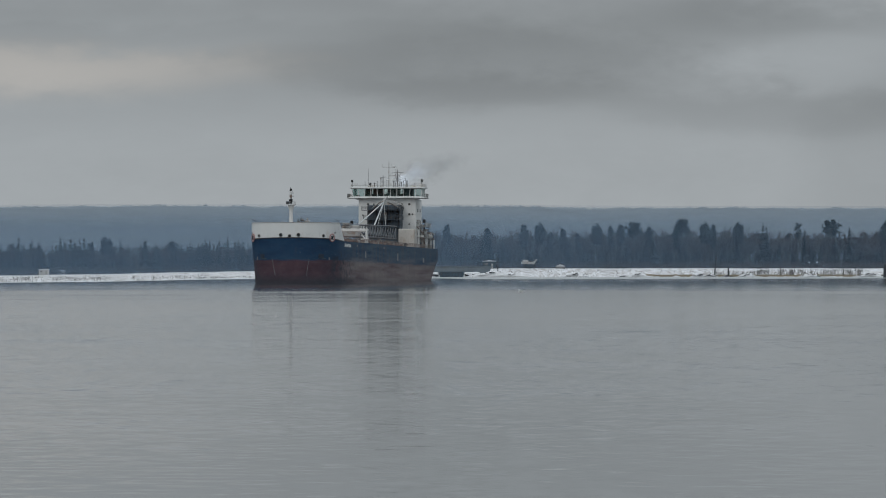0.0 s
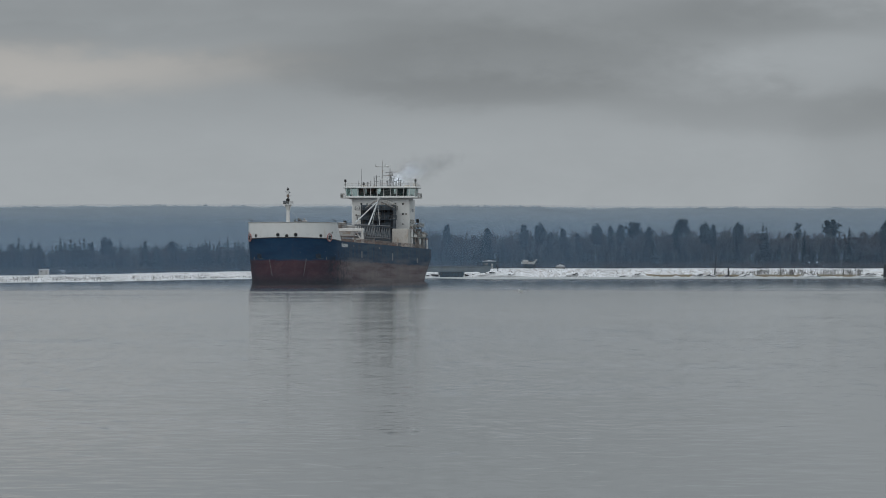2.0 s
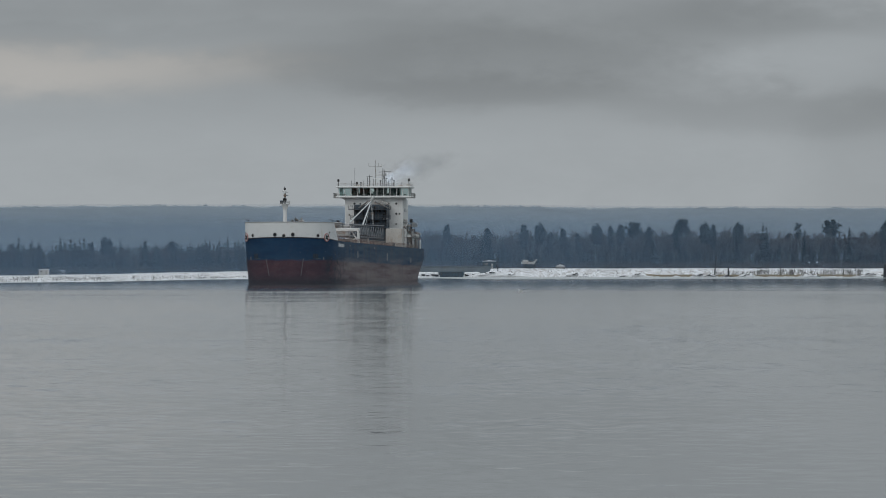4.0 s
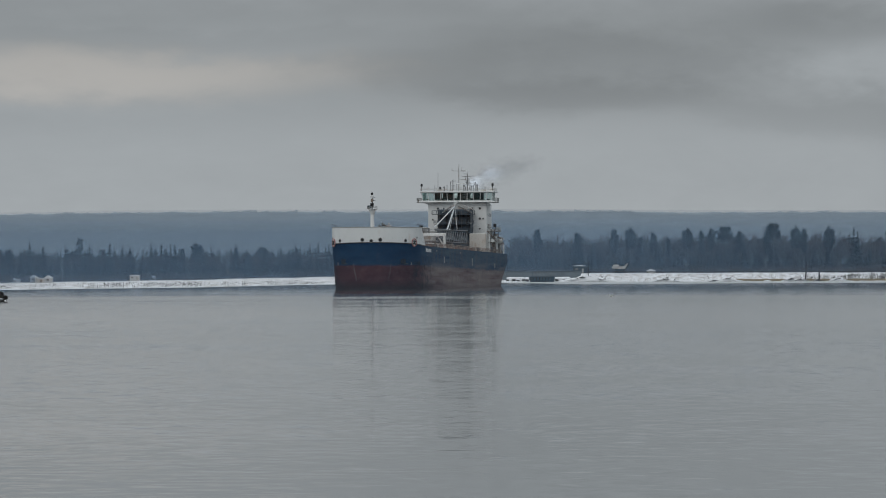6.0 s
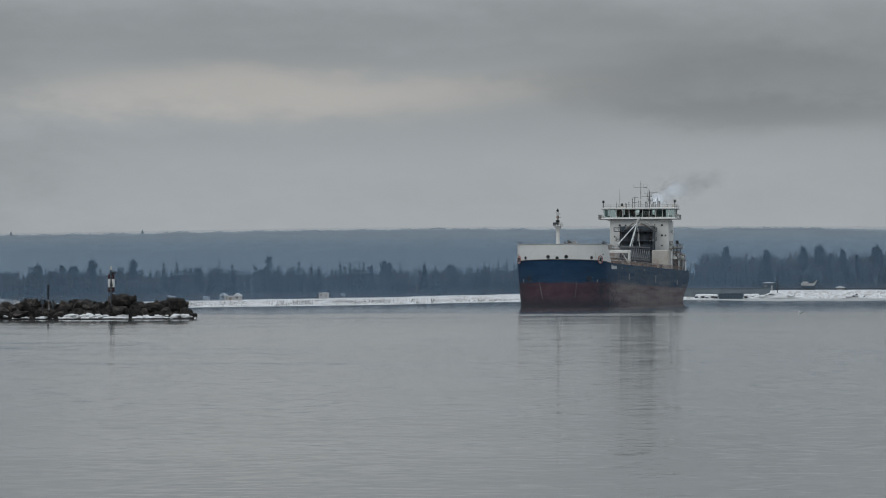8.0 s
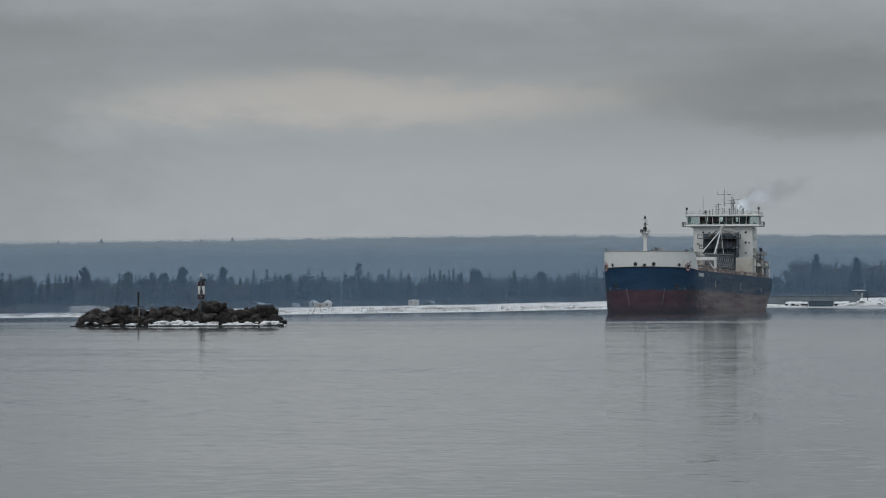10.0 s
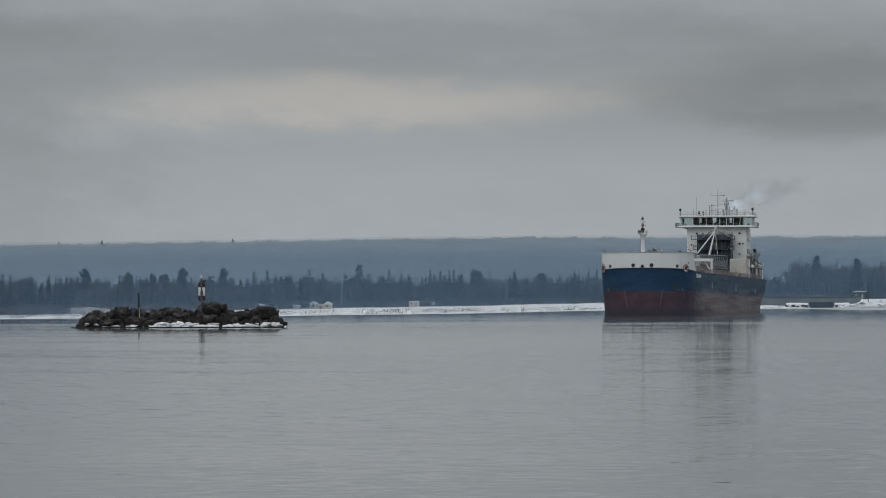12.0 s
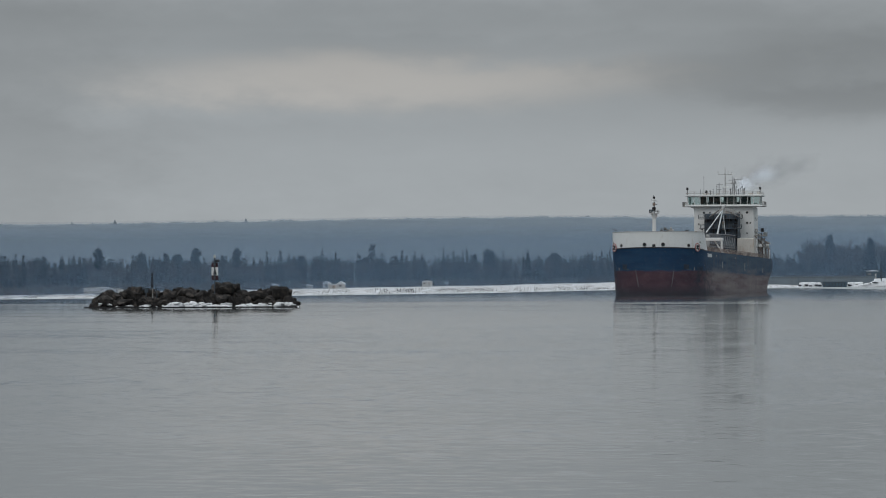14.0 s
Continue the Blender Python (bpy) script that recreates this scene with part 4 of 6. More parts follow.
        tube(bm, (-0.5, 5.4, z + r * 0.7), (-0.5, 5.4, z + r * 1.1), r, r * 0.3, 10)
        part("navigation_lamp", bm, mt, mast)
    for x in (-4.6, 4.4):
        part("stay", tube(B(), (-0.45, 5.5, 20.3), (x, 10.5, 15.5), 0.035, sides=3), GREY, mast)
    bm = B()
    tube(bm, (3.6, 7.5, 15.5), (3.6, 7.5, 17.2), 0.45, 0.30, 10)
    tube(bm, (3.1, 7.5, 17.0), (4.4, 7.5, 17.1), 0.25, sides=8)
    ball(bm, (3.7, 7.5, 17.6), 0.3, 1)
    part("windlass_hood", bm, GREY, ship, "grey deck ventilator")
    # winch gear that shows over the bulwark behind the mast
    for x, w, h_ in ((0.9, 0.5, 17.6), (1.8, 0.6, 18.0), (2.5, 0.35, 17.3), (2.9, 0.5, 17.5)):
        bm = B()
        tube(bm, (x, 8.4, 14.0), (x + 0.15, 8.4, h_), 0.14, 0.10, 7)
        tube(bm, (x, 8.1, h_ - 0.5), (x + w, 8.7, h_ - 0.7), w * 0.5, sides=10)
        part("winch", bm, AERIAL, ship)
    for x, y in ((-11.4, 12.5), (11.4, 12.5)):
        bm = B()
        tube(bm, (x, y, 16.4), (x, y, 17.4), 0.08, sides=5)
        tube(bm, (x - 0.8, y, 17.6), (x + 0.3, y, 17.1), 0.09, sides=5)
        part("jackstaff", bm, BLACK, ship)

    # ---- gantry that carries the hatch covers
    gantry = part("hatch_gantry", box(B(), -11.2, 11.2, 71.0, 73.4, 15.15, 16.0, 0.10), WHITE, ship, "white hatch cover gantry across the deck")
    for x in (-10.9, 10.9):
        bm = B()
        for y in (71.2, 73.2):
            box(bm, x - 0.24, x + 0.24, y - 0.22, y + 0.22, DECK_Z, 15.2, 0.05)
        s = 1 if x < 0 else -1
        tube(bm, (x, 72.2, 12.2), (x + s * 2.0, 72.2, 15.2), 0.20, sides=6)
        part("leg", bm, WHITE, gantry)
    part("walk_rail", rail(B(), [(-11, 71.1, 16.0), (6.5, 71.1, 16.0), (6.5, 73.3, 16.0)], height=1.4, spacing=1.6, r=0.07), AERIAL, gantry)
    bm = B()
    box(bm, 4.0, 6.0, 71.3, 73.0, 16.0, 17.7, 0.1)
    part("winch_box", bm, GREY, gantry)
    # hatch coamings, a low row
    for i in range(18):
        y = 30 + i * 8.2
        bm = B()
        box(bm, -7.4, 7.4, y, y + 6.6, DECK_Z - 0.1, DECK_Z + 1.15, 0.08)
        part("hatch", bm, DECK, ship)

    # ---- unloading boom along the centre of the deck
    bm = B()
    for x in (-0.3, 4.3):
        for z in (14.2, 17.6):
            tube(bm, (x, 104, z), (x, 184, z + (0.8 if z > 15 else 0.4)), 0.15, sides=6)
        for i in range(15):
            y = 104 + i * 5.6
            tube(bm, (x, y, 14.2), (x, y, 17.7), 0.12, sides=5)
            tube(bm, (x, y, 14.2), (x, min(184, y + 5.6), 17.7), 0.07, sides=5)
    boom = part("unloading_boom", bm, material("boom_paint", (0.17, 0.185, 0.20), 0.6, scale=0.5, vary=0.15), ship, "pale lattice unloading boom stowed along the deck")
    part("belt_tray", box(B(), 0.3, 3.7, 102, 184, 15.0, 15.5, 0.05), DARK, boom)
    part("boom_head", box(B(), -0.5, 4.5, 100.5, 104.2, 14.0, 17.4, 0.3), GREY, boom)
    for y in (108, 150):
        for x in (0.0, 3.5):
            part("boom_rest", box(B(), x, x + 0.5, y, y + 0.6, DECK_Z, 14.2, 0.04), GREY, boom)
    # hoist frame and hangers
    bm = B()
    apex = Vector((0.9, 181, 25.9))
    tube(bm, apex + Vector((-1.0, 0, 0)), (-3.6, 187.5, 24.0), 0.25, sides=6)
    tube(bm, apex + Vector((1.0, 0, 0)), (5.2, 187.5, 24.0), 0.25, sides=6)
    tube(bm, (0.2, 180.6, 24.6), (1.3, 181.4, 26.9), 0.42, 0.55, 8)
    tube(bm, (1.3, 181.4, 26.8), (1.9, 181.6, 27.3), 0.30, 0.2, 7)
    hoist = part("hoist_head", bm, GREY, ship, "grey hoist head above the boom")
    for x, y, z, r in ((1.6, 124, 18.4, 0.20), (2.2, 150, 18.1, 0.24), (2.4, 174, 18.6, 0.07), (0.8, 168, 18.5, 0.06)):
        bm = B()
        tube(bm, apex, (x, y, z), r * 0.8, r, 8)
        part("hanger", bm, material("hanger_paint", (0.50, 0.53, 0.545), 0.5) if y == 124 else bpy.data.materials["hanger_paint"], hoist)
    # ---- dark elevator casing with galleries before the deckhouse
    bm = B()
    box(bm, -5.2, 4.9, 187.5, 194.5, 15.0, 25.0, 0.2)
    box(bm, -4.6, 4.6, 187.3, 194.4, DECK_Z, 15.2, 0.2)
    casing = part("elevator_casing", bm, DARK, ship, "dark grey elevator casing with galleries")
    bm = B()
    prism(bm, [(-1.6, 25.0), (5.4, 25.0), (2.4, 26.5), (1.2, 26.5)], 187.6, 194.0)
    part("casing_roof", bm, GREY, casing)
    for z, x0, x1 in ((23.5, -6.8, 6.2), (20.6, -6.2, 6.0), (18.0, -5.6, 5.6)):
        part("gallery", box(B(), x0, x1, 185.9, 187.6, z - 0.18, z, 0.03), DARK, casing)
        part("gallery_rail", rail(B(), [(x0, 187.4, z), (x0, 186.0, z), (x1, 186.0, z), (x1, 187.4, z)], spacing=1.5, r=0.05), DARK, casing)
    rng = np.random.default_rng(4)
    for i in range(10):
        bm = B()
        x, z = rng.uniform(-3.8, 4.2), rng.uniform(17.5, 23)
        box(bm, x, x + rng.uniform(0.5, 1.6), 187.2, 187.6, z, z + rng.uniform(0.5, 1.6), 0.05)
        part("panel", bm, GREY if i % 3 == 0 else BLACK, casing)
    # posts and pipes down the face of the casing
    for i in range(9):
        x = -4.7 + i * 1.15
        bm = B()
        tube(bm, (x, 187.1, 15.4), (x + 0.1, 187.1, 24.6), 0.07 + 0.05 * (i % 3), sides=6)
        part("casing_pipe", bm, (AERIAL, DARK, BLACK)[i % 3], casing)
    part("stair_house", box(B(), 4.9, 9.9, 184.5, 190.5, DECK_Z, 17.6, 0.15), BEIGE, ship, "white box house on the after deck")

    # ---- deckhouse tower and pilothouse
    tower = part("deckhouse", box(B(), -9.0, 9.0, 195.0, 208.5, DECK_Z, 27.2, 0.25), WHITE, ship, "white deckhouse tower")
    for x, z, big in ((-6.0, 25.4, 1), (6.9, 25.4, 1), (6.9, 22.3, 1), (4.6, 25.4, 0), (-7.6, 22.0, 0), (6.9, 19.2, 0), (-4.2, 25.4, 0), (7.9, 22.3, 0)):
        bm = B()
        r = 0.34 if big else 0.24
        tube(bm, (x, 195.05, z), (x, 194.90, z), r, sides=14)
        port = part("porthole", bm, PORT_GLASS, tower)
        bm = B()
        for i in range(14):
            a0, a1 = 2 * math.pi * i / 14, 2 * math.pi * (i + 1) / 14
            tube(bm, (x + math.cos(a0) * r, 194.9, z + math.sin(a0) * r), (x + math.cos(a1) * r, 194.9, z + math.sin(a1) * r), 0.06, sides=4)
        part("rim", bm, GREY, port)
    for z in (16.0, 19.5, 23.0):
        for y in (198, 201.5, 205):
            bm = B()
            box(bm, 8.98, 9.06, y, y + 0.9, z, z + 1.0, 0.03)
            part("side_window", bm, PORT_GLASS, tower)
    for x0, x1, z in ((-11.2, -9.0, 19.4), (9.0, 11.4, 19.8)):
        bracket = part("lamp_bracket", box(B(), x0, x1, 195.6, 196.6, z - 0.2, z, 0.03), GREY, tower)
        bm = B()
        tube(bm, (x0 if x0 < 0 else x1, 195.8, z - 0.2), (x0 if x0 < 0 else x1, 195.8, z + 0.9), 0.45, 0.5, 10)
        part("lamp", bm, BLACK, bracket)
    # bridge deck with wings
    bridge = part("bridge_deck", box(B(), -11.7, 11.7, 193.4, 203.5, 27.22, 27.55, 0.10), WHITE, ship, "white bridge deck with open wing ends")
    for sx in (-1, 1):
        part("wing_rail", rail(B(), [(sx * 11.2, 193.5, 27.55), (sx * 12.3, 193.7, 27.55), (sx * 12.3, 199, 27.55), (sx * 11.2, 199, 27.55)], height=1.05, spacing=0.8, r=0.06), GREY, bridge)
        part("wing_floor", box(B(), sx * 11.3, sx * 12.4, 193.5, 199.2, 27.2, 27.5, 0.05), GREY, bridge)
        bm = B()
        prism(bm, [(sx * 9.0, 26.6), (sx * 9.0, 27.22), (sx * 10.4, 27.22)], 195.2, 195.5)
        part("wing_bracket", bm, WHITE, bridge)
    # pilothouse: outward-raked front of many panes between posts
    sill_z, head_z = 27.85, 30.25
    part("lower_wall", box(B(), -10.7, 10.7, 194.6, 202.5, 27.55, sill_z, 0.05), WHITE, bridge)
    for x0, x1 in ((-7.4, -5.7), (-4.9, -1.9), (-0.4, 3.2), (4.3, 7.4)):
        part("inner_wall", box(B(), x0, x1, 198.6, 202.4, sill_z, head_z - 0.01), BLIND, bridge)
    for x0, x1 in ((-5.7, -4.9), (-1.9, -0.4), (3.2, 4.3)):
        part("chart_table", box(B(), x0 + 0.02, x1 - 0.02, 199.0, 201.5, sill_z, sill_z + 0.8, 0.03), BLIND, bridge)
    part("room_floor", box(B(), -10.4, 10.4, 194.9, 202.4, sill_z - 0.05, sill_z + 0.02), DARK, bridge)
    for sx in (-1, 1):
        for y0, y1 in ((195.2, 197.4), (197.7, 199.9), (200.2, 202.3)):
            part("side_pane", box(B(), sx * 10.62, sx * 10.68, y0, y1, sill_z, head_z - 0.02), GLASS, bridge)
        for y in (197.55, 200.05, 202.4):
            part("post", tube(B(), (sx * 10.65, y, sill_z), (sx * 10.65, y, head_z), 0.12, sides=5), WHITE, bridge)
    edges = [-10.6, -8.8, -7.0, -5.0, -3.0, -1.0, 1.0, 3.0, 5.0, 7.0, 8.8, 10.6]
    for i, (x0, x1) in enumerate(zip(edges, edges[1:])):
        bm = B()
        k0, k1 = 1 + 0.035, 1 + 0.035
        q = [bm.verts.new(p) for p in ((x0, 194.8, sill_z), (x1, 194.8, sill_z), (x1 * k1, 194.2, head_z), (x0 * k0, 194.2, head_z))]
        q2 = [bm.verts.new((v.co.x, v.co.y + 0.06, v.co.z)) for v in q]
        bm.faces.new(q)
        bm.faces.new(q2[::-1])
        for a in range(4):
            bm.faces.new((q[a], q2[a], q2[(a + 1) % 4], q[(a + 1) % 4]))
        part("pane", bm, GLASS, bridge)
    for x in edges:
        bm = B()
        tube(bm, (x, 194.7, sill_z), (x * 1.035, 194.1, head_z), 0.10, sides=5)
        part("post", bm, WHITE, bridge)
    for i in range(7):
        bm = B()
        x = -9.6 + i * 3.1
        box(bm, x, x + 0.9, 195.6, 196.2, sill_z + 0.1, sill_z + 0.5 + 0.6 * (i % 2), 0.06)
        part("console", bm, BLIND if i % 2 else GREY, bridge)
    roof = part("pilothouse_roof", box(B(), -11.5, 11.5, 193.5, 203.6, head_z, head_z + 0.5, 0.12), WHITE, ship, "white overhanging pilothouse roof")
    part("roof_rail", rail(B(), [(-11.2, 193.9, 30.75), (11.2, 193.9, 30.75), (11.2, 203, 30.75)], height=0.9, spacing=2.4, r=0.045, bars=2), GREY, roof)

    # ---- masts, aerials and lamps on the roof
    top = 30.75
    bm = B()
    tube(bm, (0.1, 198, top), (0.1, 198, 38.4), 0.20, 0.09, 8)
    tube(bm, (-2.0, 198, 37.0), (2.1, 198, 36.9), 0.075, sides=5)
    for x, z in ((-2.0, 37.9), (1.0, 38.0), (2.1, 37.6)):
        tube(bm, (x, 198, 36.9), (x, 198, z), 0.06, sides=5)
    tube(bm, (0.1, 198, 34.3), (2.4, 198, 34.3), 0.10, sides=5)
    tube(bm, (0.1, 198, 38.2), (0.1, 198, 39.0), 0.05, sides=4)
    mainmast = part("radar_mast", bm, GREY, roof, "grey radar mast with cross arms")
    part("scanner", box(B(), -0.4, 2.2, 197.7, 198.1, 33.0, 33.25, 0.05), WHITE, mainmast)
    part("scanner", box(B(), 1.2, 2.4, 197.7, 198.1, 36.95, 37.35, 0.05), WHITE, mainmast)
    # second mast with a lattice arm
    bm = B()
    tube(bm, (2.7, 198.5, top), (2.7, 198.5, 36.2), 0.16, 0.08, 6)
    tube(bm, (1.1, 198.5, 35.2), (4.9, 198.5, 35.4), 0.08, sides=5)
    tube(bm, (1.9, 198.5, 34.2), (3.5, 198.5, 34.2), 0.08, sides=5)
    tube(bm, (1.9, 198.5, top), (2.7, 198.5, 34.6), 0.07, sides=5)
    tube(bm, (3.5, 198.5, top), (2.7, 198.5, 34.6), 0.07, sides=5)
    for x in (2.2, 3.2):
        tube(bm, (x, 198.5, 34.2), (x, 198.5, 34.9), 0.16, 0.10, 6)
    part("signal_mast", bm, AERIAL, roof, "dark signal mast with lamps")
    bm = B()
    tube(bm, (-1.7, 198.2, top), (-1.7, 198.2, 34.4), 0.10, 0.07, 6)
    tube(bm, (-2.7, 198.2, 33.8), (-0.7, 198.2, 33.9), 0.07, sides=5)
    tube(bm, (-2.4, 198.2, 32.4), (-1.0, 198.2, 32.4), 0.07, sides=5)
    part("aerial_cross", bm, AERIAL, roof)
    bm = B()
    pts = [(4.6, 198, top), (4.6, 198, 32.4), (4.9, 198, 32.9), (5.4, 198, 32.9), (5.6, 198, 32.4), (5.6, 198, top)]
    for p, q in zip(pts, pts[1:]):
        tube(bm, p, q, 0.09, sides=5)
    part("vent_loop", bm, AERIAL, roof)
    for x, y, z, r in ((-6.2, 197, 36.4, 0.07), (-1.6, 196.5, 33.9, 0.10), (3.0, 197, 35.4, 0.10), (5.2, 198, 33.4, 0.12), (-7.2, 197, 32.6, 0.08), (-0.4, 197, 32.8, 0.10), (4.2, 197, 32.3, 0.15), (8.3, 197, 31.8, 0.10), (1.8, 197, 32.4, 0.2), (-2.4, 198, 33.4, 0.13), (2.3, 198, 36.3, 0.08), (3.6, 198, 33.2, 0.12), (6.0, 197, 32.6, 0.16), (-3.4, 197, 32.4, 0.10), (-4.4, 198, 31.9, 0.2)):
        bm = B()
        tube(bm, (x, y, top), (x, y, z), r, r * 0.6, 6)
        if r > 0.09:
            ball(bm, (x, y, z), r * 1.7, 1)
        part("aerial", bm, AERIAL, roof)
    for x, z in ((-5.2, 31.3), (-10.9, 32.2), (10.9, 32.3)):
        bm = B()
        tube(bm, (x, 194.3, top), (x, 194.3, z), 0.10, sides=6)
        tube(bm, (x, 194.3, z), (x, 194.3, z + 0.75), 0.38, 0.30, 10)
        part("roof_lamp", bm, BLACK, roof)
    for x, y, w, h_ in ((-6.8, 199, 1.8, 0.6), (6.8, 199, 1.6, 0.5), (9.4, 200, 1.1, 0.9), (-3.2, 200, 1.2, 0.5)):
        part("roof_locker", box(B(), x, x + w, y, y + 1.2, top, top + h_, 0.06), BEIGE, roof)

    # ---- funnel and after deck clutter
    bm = B()
    box(bm, -3.5, 3.5, 209.5, 215.5, DECK_Z, 30.5, 0.8)
    part("funnel", bm, WHITE, ship, "white funnel behind the deckhouse")
    for x, y, z0, z1, r in ((9.6, 196.5, DECK_Z, 20.0, 0.35), (10.2, 199, DECK_Z, 18.6, 0.30), (10.8, 203, DECK_Z, 17.2, 0.5), (10.4, 212, DECK_Z, 15.2, 0.4)):
        bm = B()
        tube(bm, (x, y, z0), (x, y, z1), r, sides=10)
        pipe = part("vent_pipe", bm, WHITE, ship)
        bm = B()
        tube(bm, (x, y, z1 - 0.1), (x, y, z1 + 0.6), r * 1.5, sides=10)
        part("vent_cap", bm, GREY, pipe)
    for z in (15.2, 18.6):
        part("side_gallery", box(B(), 9.0, 11.7, 196, 211, z - 0.15, z, 0.03), GREY, ship)
        part("side_rail", rail(B(), [(11.6, 196, z), (11.6, 211, z)], spacing=1.6, r=0.06), GREY, ship)
    bm = B()
    tube(bm, (9.3, 195.0, 18.4), (11.4, 201.5, 15.2), 0.18, sides=5)
    part("ladder", bm, RAIL, ship)
    part("ladder", tube(B(), (11.4, 196.0, 15.2), (11.0, 201.5, DECK_Z), 0.18, sides=5), RAIL, ship)
    for y in (205, 214):
        bm = B()
        tube(bm, (10.6, y, DECK_Z), (10.9, y, 17.0), 0.20, sides=6)
        tube(bm, (10.9, y, 17.0), (12.4, y, 16.2), 0.18, sides=6)
        part("davit", bm, RAIL, ship)
    bm = B()
    ball(bm, (0, 0, 0), 1.0, 2)
    for v in bm.verts:
        v.co = Vector((11.3 + v.co.x * 1.0, 209.5 + v.co.y * 3.4, 15.6 + v.co.z * 0.9))
    part("lifeboat", bm, BEIGE, ship, "stained pale lifeboat", smooth=True)
    rng = np.random.default_rng(9)
    for i in range(26):
        x, y = rng.uniform(7.5, 11.2), rng.uniform(186, 219)
        w, h_ = rng.uniform(0.3, 1.1), rng.uniform(0.5, 2.4)
        bm = B()
        if i % 3:
            box(bm, x, x + w, y, y + w * 1.4, DECK_Z, DECK_Z + h_, 0.05)
        else:
            tube(bm, (x, y, DECK_Z), (x, y, DECK_Z + h_ * 1.5), 0.16, sides=7)
        part("deck_fitting", bm, (RAIL, GREY, WHITE, DARK)[i % 4], ship)
    for i in range(30):
        x, y = rng.uniform(9.2, 11.6), rng.uniform(196, 223)
        z = rng.uniform(14, 19.5) if y < 212 else rng.uniform(13, 16.5)
        bm = B()
        tube(bm, (x, y, DECK_Z), (x, y, z), rng.uniform(0.10, 0.26), sides=6)
        if i % 2:
            tube(bm, (x, y, z - 0.2), (x - rng.uniform(0.5, 2.0), y + rng.uniform(-1, 1), z - rng.uniform(0, 1.2)), 0.12, sides=5)
        if i % 3 == 0:
            box(bm, x - 0.5, x + 0.5, y - 0.5, y + 0.5, z - 0.6, z + 0.2, 0.08)
        part("deck_pipe", bm, (RAIL, WHITE, DARK, GREY, RAIL)[i % 5], ship)
    for i in range(20):
        x, y = rng.uniform(8.2, 11.0), rng.uniform(28, 185)
        bm = B()
        tube(bm, (x, y, DECK_Z), (x, y, DECK_Z + rng.uniform(0.6, 1.3)), rng.uniform(0.15, 0.4), sides=8)
        part("bollard", bm, (RAIL, DARK, GREY)[i % 3], ship)
    return ship


SHIP = build_ship()


# ======== rock islet with its beacon ========
ISLE_D = 862.0
ISLE_X0, ISLE_X1 = -1310.0, -936.0      # bearings of its two ends


def rock_mesh(rng):
    bm = B()
    bmesh.ops.create_icosphere(bm, subdivisions=3, radius=1.0)
    o = rng.uniform(0, 50)
    cuts = [(Vector(rng.normal(0, 1, 3)).normalized(), rng.uniform(0.58, 0.88)) for _ in range(14)]
    for v in bm.verts:
        for nrm, d in cuts:
            k = v.co.dot(nrm) - d
            if k > 0:
                v.co -= nrm * k
        v.co *= 1 + 0.24 * noise.noise(v.co * 1.5 + Vector((o, 0, 0))) + 0.09 * noise.noise(v.co * 4 + Vector((0, o, 0))) + 0.04 * noise.noise(v.co * 9 + Vector((0, 0, o)))
    me = bpy.data.meshes.new("boulder")
    bm.to_mesh(me)
    bm.free()
    me.materials.append(ROCK)
    return me


